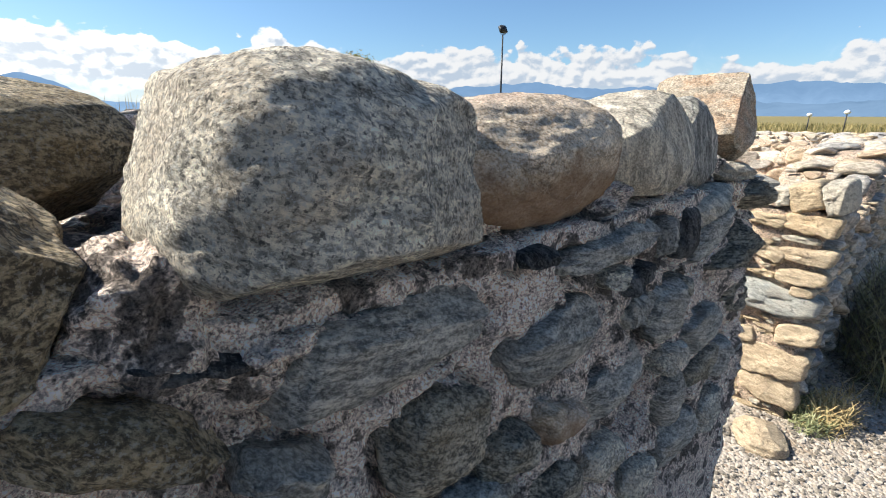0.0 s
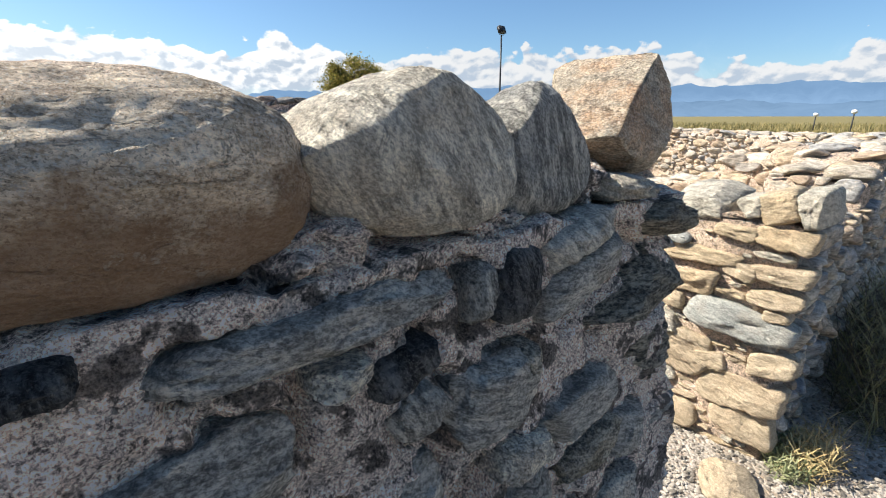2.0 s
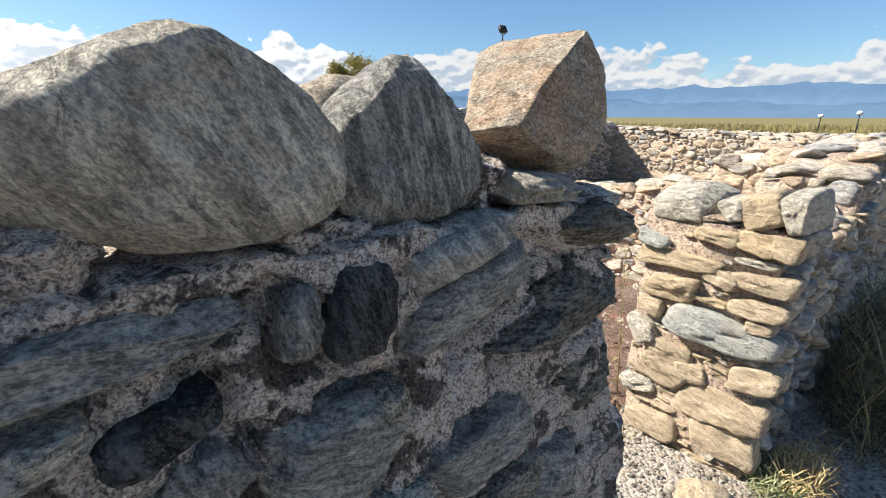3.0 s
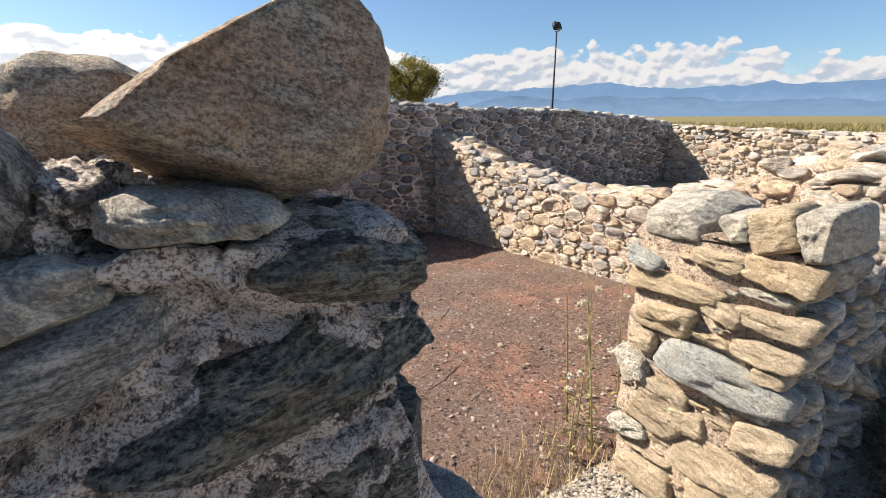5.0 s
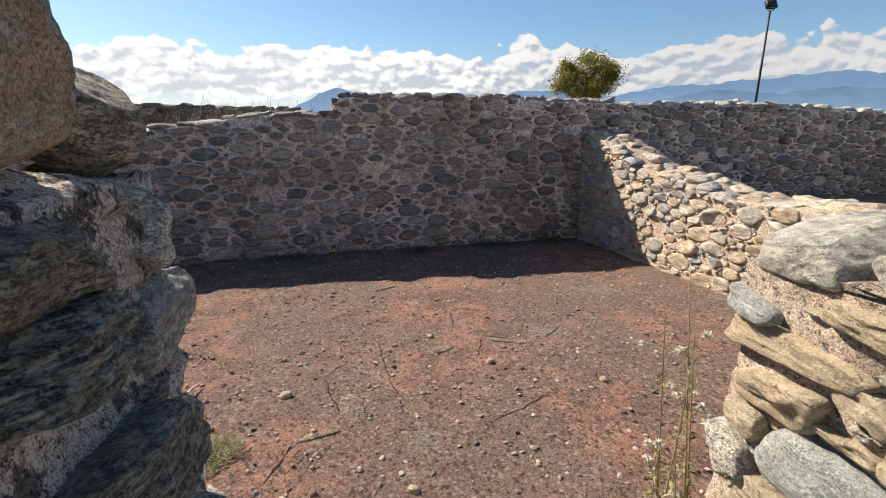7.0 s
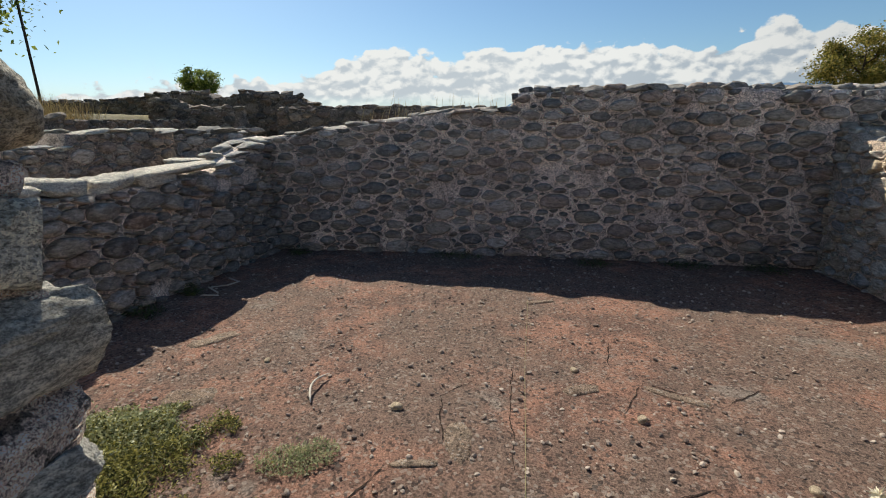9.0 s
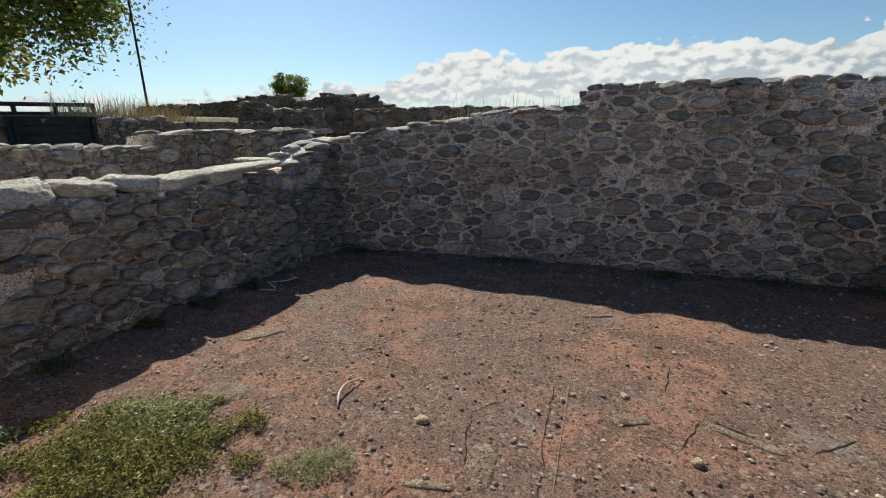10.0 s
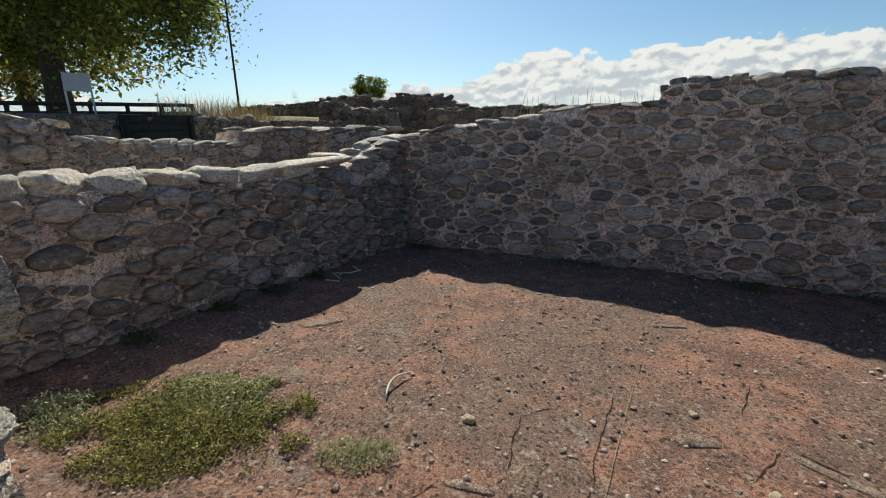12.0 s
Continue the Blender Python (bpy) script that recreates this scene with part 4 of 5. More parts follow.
BEDS, BEDS_END, PIER = [], [], []

# boulders along the top of the near wall
def cap(at, size, mat, label, turn=(0, 0, 0), seed=1, res=6, **shape):
    ob = boulder("boulder", at, size, mat, None, turn, seed, res, **shape)
    return tagged(ob, label, "boulder", "boulders on the wall top")


cap((0.231, 0.455, 1.556), (0.322, 0.37, 0.214), GREY, "large grey speckled gneiss boulder on the wall top", (0, 6, 0), 3, square=3.3, lumps=0.08, cuts=2, taper=0.10, facets=((-1.0, 0.10, 0.12, 0.90), (0.40, -0.90, 0.05, 0.86), (0.1, -0.6, -0.8, 0.86)))
cap((0.516, 0.385, 1.557), (0.347, 0.14, 0.172), BROWN, "rounded brown and pinkish boulder on the wall top", (0, 3, 0), 5, square=2.8, lumps=0.08, cuts=2, back=2.4, bite=0.3, facets=((-0.35, -0.50, 0.78, 0.66), (0.2, -0.7, -0.5, 0.8)))
cap((0.808, 0.375, 1.567), (0.275, 0.10, 0.178), PALE, "pale grey wedge-topped boulder on the wall top", (0, 0, 0), 7, square=3.4, taper=0.10, back=3.0, cuts=1, bite=0.32, lumps=0.06, facets=((-0.60, -0.22, 0.76, 0.62), (0.70, -0.05, 0.70, 0.70), (-0.6, -0.55, -0.58, 0.66), (0.15, -0.9, 0.35, 0.80)))
cap((1.052, 0.412, 1.557), (0.218, 0.112, 0.190), BANDED, "dark banded triangular stone on the wall top", (0, 0, 0), 9, square=2.9, taper=0.28, cuts=0, bite=0.35, lumps=0.06, back=2.0, facets=((0.0, -1.0, 0.0, 0.85), (0.80, -0.1, 0.58, 0.66), (-0.70, 0.0, 0.70, 0.80)))
cap((1.335, 0.500, 1.602), (0.325, 0.28, 0.238), OCHRE, "tall ochre and grey leaning stone on the wall end", (0, 0, 0), 12, square=3.4, cuts=0, bite=0.10, lumps=0.07, facets=((-0.70, 0.0, 0.71, 0.10), (-0.755, 0.657, 0.0, 0.16), (-0.5, -0.3, -0.8, 0.80), (0.1, -0.95, 0.2, 0.84), (0.70, 0.0, 0.70, 1.0)))
cap((-0.09, 0.42, 1.515), (0.24, 0.24, 0.165), MOSSY, "dark mossy boulder on the wall top", (0, 0, 0), 15, square=2.6)
cap((-0.03, 0.74, 1.565), (0.32, 0.28, 0.18), MOSSY, "brown weathered boulder on the back of the wall top", (0, 0, 0), 16, 5, square=2.6)
cap((-0.40, 0.55, 1.55), (0.34, 0.36, 0.22), GREY, "grey boulder on the wall top", (0, 0, 0), 17, 4, square=2.8)
cap((1.18, 0.78, 1.57), (0.22, 0.22, 0.18), OCHRE, "brown boulder on the back of the wall top", (0, 0, 0), 18, 5, square=2.5)
cap((1.36, 0.80, 1.545), (0.22, 0.24, 0.17), DARK, "dark grey boulder on the corner of the wall top", (0, 0, 20), 19, 5, square=2.6, taper=0.25)
cap((0.92, 0.78, 1.54), (0.26, 0.24, 0.15), PALE, "pale boulder on the back of the wall top", (0, 0, 0), 20, 5, square=2.6)
cap((0.62, 0.80, 1.53), (0.24, 0.24, 0.15), PALE, "pale boulder on the back of the wall top", (0, 0, 10), 21, 5, square=2.6)
cap((0.34, 0.80, 1.53), (0.26, 0.22, 0.14), GREY, "grey boulder on the back of the wall top", (0, 0, -8), 22, 5, square=2.6)


def stone(x, z, w, h, tilt, mat, deep=0.11, proud=0.022, seed=None, **shape):
    """A face stone of the near south wall, bedded in the mortar."""
    shape = {"square": 3.6, "lumps": 0.14, "cuts": 3, "rough": 0.035, "bite": 0.1, "deepest": 0.84, **shape}
    BEDS.append((x, z, w / 2, h / 2, radians(tilt)))
    return boulder("stone", (x, 0.335 - proud + deep / 2, z), (w, deep, h), mat, w_sw, (0, -tilt, 0), seed if seed is not None else int(x * 1000 + z * 77), 5, **shape)


def jamb_stone(y, z, w, h, tilt, mat, deep=0.12, proud=0.03, seed=None, **shape):
    """A stone in the east end of the near wall."""
    shape = {"square": 4.0, "lumps": 0.20, "cuts": 9, "rough": 0.04, "bite": 0.06, "deepest": 0.68, **shape}
    BEDS_END.append((y, z, w / 2, h / 2, radians(tilt)))
    return boulder("stone", (1.455 + proud - deep / 2, y, z), (deep, w, h), mat, w_sw, (tilt, 0, 0), seed if seed is not None else int(y * 1000 + z * 77), 5, **shape)


def slab_mesh(w, h, proud, seed, bed=0.07, n=30):
    """A split slab seen from its edge: blunt broken ends, layered face towards -y."""
    rng = random.Random(seed)
    p, lean, pinch = rng.uniform(3.5, 8), rng.uniform(-0.35, 0.35), rng.uniform(-0.28, 0.28)
    off = Vector((seed * 1.37 % 50, seed * 0.71 % 50, 0))
    ring = []
    for i in range(n):
        a = math.tau * i / n
        c, s = math.cos(a), math.sin(a)
        r = (abs(c) ** p + abs(s) ** p) ** (-1 / p) * 0.5
        x, z = r * c * w, r * s * h
        z *= 1 + pinch * x / w * 2
        x += lean * z
        k = 1 + 0.10 * fbm(Vector((c * 1.4, s * 1.4, 0)) + off, 3)
        z += 0.10 * h * fbm(Vector((x * 14, s, 3)) + off, 3)
        ring.append((x * k, z * k))
    verts = []
    tx, tz = rng.gauss(0, 0.05), rng.gauss(0, 0.10)
    for scale, d in ((1.0, bed), (1.0, -0.1 * proud), (0.975, -0.62 * proud), (0.92, -0.92 * proud), (0.78, -proud), (0.58, -1.05 * proud), (0.36, -1.07 * proud), (0.15, -1.08 * proud)):
        for x, z in ring:
            q = Vector((x * scale * 9, 0, z * scale * 75)) + off
            dd = d + (tx * x + tz * z + 0.007 * fbm(q, 4) + 0.006 * fbm(Vector((x * 30, 2, z * 30)) * scale + off, 3) if d < 0 else 0)
            verts.append((x * scale, dd, z * scale))
    verts.append((0, -1.08 * proud, 0))
    k = n
    faces = [(r * k + i, r * k + (i + 1) % k, (r + 1) * k + (i + 1) % k, (r + 1) * k + i) for r in range(7) for i in range(k)]
    faces += [(7 * k + i, 7 * k + (i + 1) % k, 8 * k) for i in range(k)]
    return verts, faces


def pier_stone(y, z, w, h, tilt, mat, deep=0.0, proud=0.030, seed=None, **shape):
    """A stone in the sunlit west end of the south-east wall: a deep block on top, or the edge of a slab."""
    PIER.append((y, z, w, h, radians(tilt)))
    seed = seed if seed is not None else int(y * 1000 + z * 77)
    if deep:
        shape = {"square": 7.0, "lumps": 0.06, "cuts": 2, "rough": 0.022, "bite": 0.15, "deepest": 0.86, **shape}
        return boulder("stone", (2.825 - proud + deep / 2, y, z), (deep, w, h), mat, w_se, (-tilt, 0, 0), seed, 5, **shape)
    verts, faces = slab_mesh(w * 1.04, h * 0.86, proud, seed)
    ob = raw("stone", verts, faces, mat, w_se)
    ob.matrix_basis = pose(2.821, y, z, 0, 0, -90) @ pose(0, 0, 0, 0, 16 - tilt, 0)
    return ob


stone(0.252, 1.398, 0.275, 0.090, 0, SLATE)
# not a stone but a dark gap, its shade put in as black schist
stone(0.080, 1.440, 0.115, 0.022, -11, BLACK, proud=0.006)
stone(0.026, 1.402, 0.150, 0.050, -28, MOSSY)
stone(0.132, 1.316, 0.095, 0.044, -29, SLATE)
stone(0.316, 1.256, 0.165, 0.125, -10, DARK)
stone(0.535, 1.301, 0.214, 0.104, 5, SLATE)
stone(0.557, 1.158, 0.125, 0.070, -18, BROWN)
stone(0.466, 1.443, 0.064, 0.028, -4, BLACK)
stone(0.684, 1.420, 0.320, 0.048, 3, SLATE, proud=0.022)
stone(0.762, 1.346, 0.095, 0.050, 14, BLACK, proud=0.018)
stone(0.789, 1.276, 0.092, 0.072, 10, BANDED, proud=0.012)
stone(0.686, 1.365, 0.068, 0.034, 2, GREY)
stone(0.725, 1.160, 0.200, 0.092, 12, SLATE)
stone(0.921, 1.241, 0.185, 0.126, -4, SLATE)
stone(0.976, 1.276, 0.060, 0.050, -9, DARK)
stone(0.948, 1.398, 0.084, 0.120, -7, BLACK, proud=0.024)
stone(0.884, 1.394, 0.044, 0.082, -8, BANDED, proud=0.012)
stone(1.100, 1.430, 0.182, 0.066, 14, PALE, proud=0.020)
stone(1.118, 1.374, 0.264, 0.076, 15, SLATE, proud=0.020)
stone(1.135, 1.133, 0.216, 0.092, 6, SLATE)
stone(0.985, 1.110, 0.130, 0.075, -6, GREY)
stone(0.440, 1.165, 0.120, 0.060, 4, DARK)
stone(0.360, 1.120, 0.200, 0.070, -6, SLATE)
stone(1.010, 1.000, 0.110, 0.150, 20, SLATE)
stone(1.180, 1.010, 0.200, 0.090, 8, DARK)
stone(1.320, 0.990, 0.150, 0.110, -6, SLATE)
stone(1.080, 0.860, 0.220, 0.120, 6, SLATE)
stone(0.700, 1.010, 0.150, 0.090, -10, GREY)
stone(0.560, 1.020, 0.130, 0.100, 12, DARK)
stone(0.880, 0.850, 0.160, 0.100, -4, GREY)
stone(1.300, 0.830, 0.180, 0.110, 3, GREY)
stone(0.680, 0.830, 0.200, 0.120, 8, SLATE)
stone(1.262, 1.486, 0.172, 0.052, -4, PALE, deep=0.30, proud=0.02)
def corner_stone(at, size, turn, mat, seed):
    """A layered block that turns the corner of the near wall."""
    BEDS.append((at[0], at[2], size[0] / 2, size[2] / 2, 0.0))
    BEDS_END.append((at[1], at[2], size[1] / 2, size[2] / 2, 0.0))
    boulder("stone", at, size, mat, w_sw, turn, seed, 6, square=4.2, lumps=0.10, cuts=4, rough=0.02, strata=0.006, grain=(0.10, 0.10, 1.0))


corner_stone((1.388, 0.480, 1.414), (0.225, 0.36, 0.100), (-9, 8, 0), LAYERED, 401)
corner_stone((1.318, 0.480, 1.285), (0.410, 0.38, 0.122), (-9, -6, 0), LAYERED, 402)
corner_stone((1.440, 0.500, 1.120), (0.220, 0.34, 0.135), (-6, -4, 0), LAYERED, 403)
corner_stone((1.490, 0.520, 0.900), (0.300, 0.36, 0.150), (-5, 3, 0), SLATE, 404)
jamb_stone(0.774, 1.228, 0.267, 0.165, -12, SLATE)
jamb_stone(0.611, 1.152, 0.194, 0.082, -13, LAYERED)
jamb_stone(0.80, 1.362, 0.134, 0.126, -10, GREY)
jamb_stone(0.711, 1.436, 0.129, 0.03, -4, GREY)
jamb_stone(0.78, 1.020, 0.172, 0.088, -14, SLATE)
jamb_stone(0.765, 1.36, 0.17, 0.11, 0, SLATE, 0.18, 0.0)
jamb_stone(0.765, 1.19, 0.20, 0.17, 5, SLATE, 0.2, 0.0)
jamb_stone(0.765, 0.98, 0.18, 0.12, -5, GREY, 0.2, 0.0)
jamb_stone(0.62, 0.95, 0.26, 0.10, -5, LAYERED)
jamb_stone(0.50, 0.78, 0.30, 0.13, 4, SLATE)
jamb_stone(0.80, 0.76, 0.22, 0.12, -3, GREY)
jamb_stone(0.45, 1.08, 0.22, 0.10, -3, LAYERED)
def groove(u, z, beds):
    """How far the mortar is washed out beside the stones."""
    deep = 0.0
    for cx, cz, rw, rh, a in beds:
        du, dz = u - cx, z - cz
        c, s = math.cos(a), math.sin(a)
        d = math.hypot((du * c + dz * s) / rw, (-du * s + dz * c) / rh)
        gap = (d - 1) * min(rw, rh)
        if -0.05 < gap < 0.03:
            deep = max(deep, math.exp(-((gap - 0.002) / 0.008) ** 2))
    return deep


def crumble(p):
    k = 0.007 * fbm(p * 42, 4) + 0.004 * fbm(p * 110, 2) - 0.020 * max(0, fbm(p * 17 + Vector((9, 3, 1)), 4) - 0.22)
    p = Vector((p.x + 0.13 * smoothstep(1.22, 0.85, p.z) * smoothstep(1.15, 1.46, p.x) * smoothstep(0.72, 0.48, p.y), p.y, p.z))
    if p.y < 0.43 and p.z < 1.44:
        k -= 0.036 * groove(p.x, p.z, BEDS) * smoothstep(-0.25, 0.15, fbm(p * 9 + Vector((4, 4, 4)), 3))
        k -= 0.16 * max(0.0, 1 - math.hypot((p.x - 0.842 - 0.35 * (p.z - 1.03)) / 0.075, (p.z - 1.03) / 0.13)) ** 0.6
        return Vector((p.x, p.y - k, p.z))
    if p.x > 1.38 and p.z < 1.44:
        k -= 0.022 * groove(p.y, p.z, BEDS_END)
        return Vector((p.x + k, p.y, p.z))
    return Vector((p.x, p.y, p.z + k))


top_sw = steps((-3, 1.46), (0, 1.465), (1.2, 1.465), (1.5, 1.46))
us = [-3 + 0.25 * i for i in range(10)] + [-0.55 + 0.0082 * i for i in range(246)]
fine = [0.0, 0.2, 0.35, 0.45, 0.5] + [0.53 + 0.47 * i / 108 for i in range(109)]
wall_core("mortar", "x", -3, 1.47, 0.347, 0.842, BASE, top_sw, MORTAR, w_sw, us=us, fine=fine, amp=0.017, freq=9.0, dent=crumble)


def mortar_lump(x, y, z, w, d, h, seed):
    boulder("mortar", (x, y, z), (w, d, h), MORTAR, w_sw, (0, 0, 0), seed, 5, square=2.4, lumps=0.3, cuts=3, rough=0.07, strata=0.006, grain=(1, 1, 1))


mortar_lump(0.065, 0.41, 1.465, 0.13, 0.16, 0.13, 201)
mortar_lump(0.15, 0.385, 1.425, 0.14, 0.12, 0.07, 202)
mortar_lump(0.405, 0.43, 1.50, 0.11, 0.16, 0.12, 203)
mortar_lump(0.675, 0.43, 1.480, 0.15, 0.18, 0.09, 204)
mortar_lump(0.93, 0.43, 1.47, 0.12, 0.16, 0.05, 205)
mortar_lump(1.175, 0.44, 1.495, 0.13, 0.16, 0.09, 206)
mortar_lump(0.27, 0.66, 1.47, 0.5, 0.3, 0.10, 207)
mortar_lump(0.75, 0.64, 1.47, 0.5, 0.3, 0.10, 208)
mortar_lump(1.22, 0.63, 1.48, 0.35, 0.3, 0.10, 209)


pier_stone(0.785, 1.215, 0.249, 0.160, 5, LIGHT, deep=0.48, facets=((-0.6, 0.1, 0.8, 0.80),))
pier_stone(0.575, 1.222, 0.100, 0.100, 12, LIGHT, deep=0.24)
pier_stone(0.470, 1.232, 0.158, 0.150, 20, YELLOW, deep=0.30)
pier_stone(0.360, 1.232, 0.12, 0.165, 10, LIGHT, deep=0.40)
pier_stone(0.859, 1.056, 0.139, 0.076, 7, BLUE, proud=0.045)
pier_stone(0.609, 1.108, 0.172, 0.073, 10, YELLOW)
pier_stone(0.425, 1.106, 0.221, 0.103, 12, YELLOW)
pier_stone(0.749, 0.977, 0.351, 0.092, 15, YELLOW)
pier_stone(0.771, 0.835, 0.218, 0.131, 18, YELLOW)
pier_stone(0.845, 0.730, 0.110, 0.091, 19, CREAM)
pier_stone(0.861, 0.607, 0.111, 0.140, 27, GREY, proud=0.05)
pier_stone(0.541, 0.697, 0.428, 0.165, 10, BLUE, proud=0.045)
pier_stone(0.571, 0.937, 0.139, 0.082, 3, CREAM)
pier_stone(0.420, 0.948, 0.225, 0.086, 15, CREAM)
pier_stone(0.421, 0.836, 0.205, 0.091, 16, CREAM)
pier_stone(0.734, 0.529, 0.201, 0.120, 7, CREAM)
pier_stone(0.857, 0.311, 0.156, 0.089, 30, GREY)
pier_stone(0.623, 0.466, 0.121, 0.108, 26, CREAM)
pier_stone(0.385, 0.533, 0.179, 0.123, 21, CREAM)
pier_stone(0.487, 0.352, 0.342, 0.203, 16, CREAM)
pier_stone(0.772, 0.129, 0.240, 0.153, 17, CREAM)
pier_stone(0.459, 0.201, 0.254, 0.170, 13, CREAM)
pier_stone(0.400, 0.760, 0.10, 0.06, 12, CREAM)
pier_stone(0.758, 0.424, 0.213, 0.166, -1, CREAM)


def fill_pier():
    """Thin slabs and chips packed into what is left of the pier's face."""
    rng = random.Random(77)
    kinds = (CREAM, YELLOW, CREAM, CREAM, LIGHT, PALE)
    done = list(PIER)
    for w0, h0, n in ((0.24, 0.036, 260), (0.16, 0.030, 420), (0.09, 0.026, 600), (0.045, 0.020, 700)):
        for _ in range(n):
            w, h, tilt = w0 * rng.uniform(0.75, 1.25), h0 * rng.uniform(0.7, 1.3), rng.gauss(12, 4)
            y, z = rng.uniform(0.37 + w * 0.4, 0.93 - w * 0.4), rng.uniform(0.03, 1.13)
            free = True
            for u in (-0.42, -0.2, 0, 0.2, 0.42):
                for v in (-0.4, 0.4):
                    py, pz = y + u * w, z - u * w * math.tan(radians(tilt)) + v * h
                    for cy, cz, cw, ch, a in done:
                        c, s = math.cos(a), math.sin(a)
                        du, dz = py - cy, pz - cz
                        if abs(du * c - dz * s) < cw * 0.5 and abs(du * s + dz * c) < ch * 0.5 + 0.002:
                            free = False
            if free:
                done.append((y, z, w, h, radians(tilt)))
                pier_stone(y, z, w, h, tilt, rng.choice(kinds), proud=rng.uniform(0.002, 0.020), seed=len(done) * 13)


fill_pier()


# ---- capping of the low west wall ----
caps_w = Pile(w_west, FIELD_CAP, FIELD_CAPJ, 80, "capstone")
rng = random.Random(240)
u = 0.9
while u < 4.0:
    w, h = rng.uniform(0.24, 0.52), rng.uniform(0.13, 0.21)
    boulder("capstone", (-1.43 + rng.uniform(-0.02, 0.03), u + w / 2, top_w(u) + 0.05), (0.36, w * 1.03, h), rng.choice((SLATE, GREY, PALE)), w_west, (rng.gauss(0, 6), rng.gauss(0, 5), rng.gauss(0, 7)), int(u * 1000), 4, square=3.2, lumps=0.2, cuts=4, bite=0.12, rough=0.03, deepest=0.76, taper=rng.uniform(-0.05, 0.1))
    u += w
lay_caps(caps_w, lambda u: (-1.74, 0.9 + 3.1 * u, top_w(0.9 + 3.1 * u) + 0.015), 0.03, 25, (0.32, 0.55), (0.14, 0.20), sink=0.35, step=0.97)
lay_caps(caps_w, lambda u: (-1.40, 5.1 + 1.0 * u, top_w(5.1 + u) + 0.02), 0.02, 26, (0.26, 0.40), (0.07, 0.10), sink=0.3)
lay_caps(caps_w, lambda u: (-1.72, 5.1 + 1.0 * u, top_w(5.1 + u) + 0.02), 0.02, 27, (0.26, 0.40), (0.07, 0.10), sink=0.3)
caps_w.build()
slab = boulder("slab", (-1.46, 4.52, 1.10), (0.52, 1.12, 0.095), PALE, None, (2, 0, 4), 41, 5, square=4.0, lumps=0.10, cuts=5)
tagged(slab, "broad flat pale schist slab lying on the low wall", "stone slab")
slab = boulder("slab", (-1.62, 4.95, 1.15), (0.42, 0.40, 0.06), PALE, None, (0, 3, 20), 43, 4, square=3.6, lumps=0.12, cuts=5)
tagged(slab, "flat pale schist slab stacked on another slab", "stone slab")

tagged(boulder("stone", (2.54, 0.40, 0.055), (0.30, 0.23, 0.12), CREAM, None, (3, 4, 25), 51, 5, square=2.8), "flat pale field stone lying on the gravel", "stone")


# ---- loose pebbles ----
def pebbles(name, n, mat, seed, where, size, label):
    rng = random.Random(seed)
    verts, faces = [], []
    for _ in range(n):
        x, y, z = where(rng)
        r = size[0] + (size[1] - size[0]) * rng.random() ** 3
        m = pose(x, y, z + r * 0.25, rng.uniform(-25, 25), rng.uniform(-25, 25), rng.uniform(0, 360)) @ Matrix.Diagonal((r, r * rng.uniform(0.6, 0.95), r * rng.uniform(0.4, 0.7), 1))
        k = len(verts)
        base, fs = ico(1)
        verts += [tuple(m @ (v * rng.uniform(0.8, 1.15))) for v in base]
        faces += [tuple(i + k for i in f) for f in fs]
    tagged(raw(name, verts, faces, mat, None, False), label, "pebbles", kind="stuff")


def on_floor(rng):
    x, y = rng.uniform(-1.2, 5.2), 0.9 + 5.1 * rng.random() ** 1.35
    return x, y, floor_z(x, y)


def on_gravel(rng):
    x, y = 1.7 + 3.6 * rng.random() ** 1.2, rng.uniform(-1.4, 1.0)
    return x, y, ground_z(x, y)


pebbles("floor_pebbles", 5200, PEBBLE, 5, on_floor, (0.005, 0.021), "pale and grey pebbles strewn over the red floor")
pebbles("gravel", 15000, PEBBLE_GREY, 6, on_gravel, (0.007, 0.018), "loose pale grey gravel stones on the ground")


# ---- plants ----
def leaf_mesh(verts, faces, p, size, rng, droop=0.0, narrow=0.5, updir=0.0):
    a = Vector((rng.gauss(0, 1), rng.gauss(0, 1), rng.gauss(updir, 0.6))).normalized()
    b = a.cross(Vector((rng.gauss(0, 1), rng.gauss(0, 1), rng.gauss(0, 1)))).normalized() * narrow
    s = size * rng.uniform(0.6, 1.3)
    k = len(verts)
    verts += [tuple(p), tuple(p + (a * 0.5 + b * 0.5) * s + Vector((0, 0, -droop * s * 0.1))), tuple(p + a * s + Vector((0, 0, -droop * s))), tuple(p + (a * 0.5 - b * 0.5) * s)]
    faces.append((k, k + 1, k + 2, k + 3))


def blade(verts, faces, p, top, width, rng):
    """A bent grass blade or thin stalk from p to top."""
    side = Vector((rng.gauss(0, 1), rng.gauss(0, 1), 0)).normalized() * width
    mid = p.lerp(top, 0.55) + Vector((0, 0, (top - p).length * 0.08))
    k = len(verts)
    verts += [tuple(p - side), tuple(p + side), tuple(mid + side * 0.7), tuple(mid - side * 0.7), tuple(top)]
    faces += [(k, k + 1, k + 2, k + 3), (k + 3, k + 2, k + 4)]


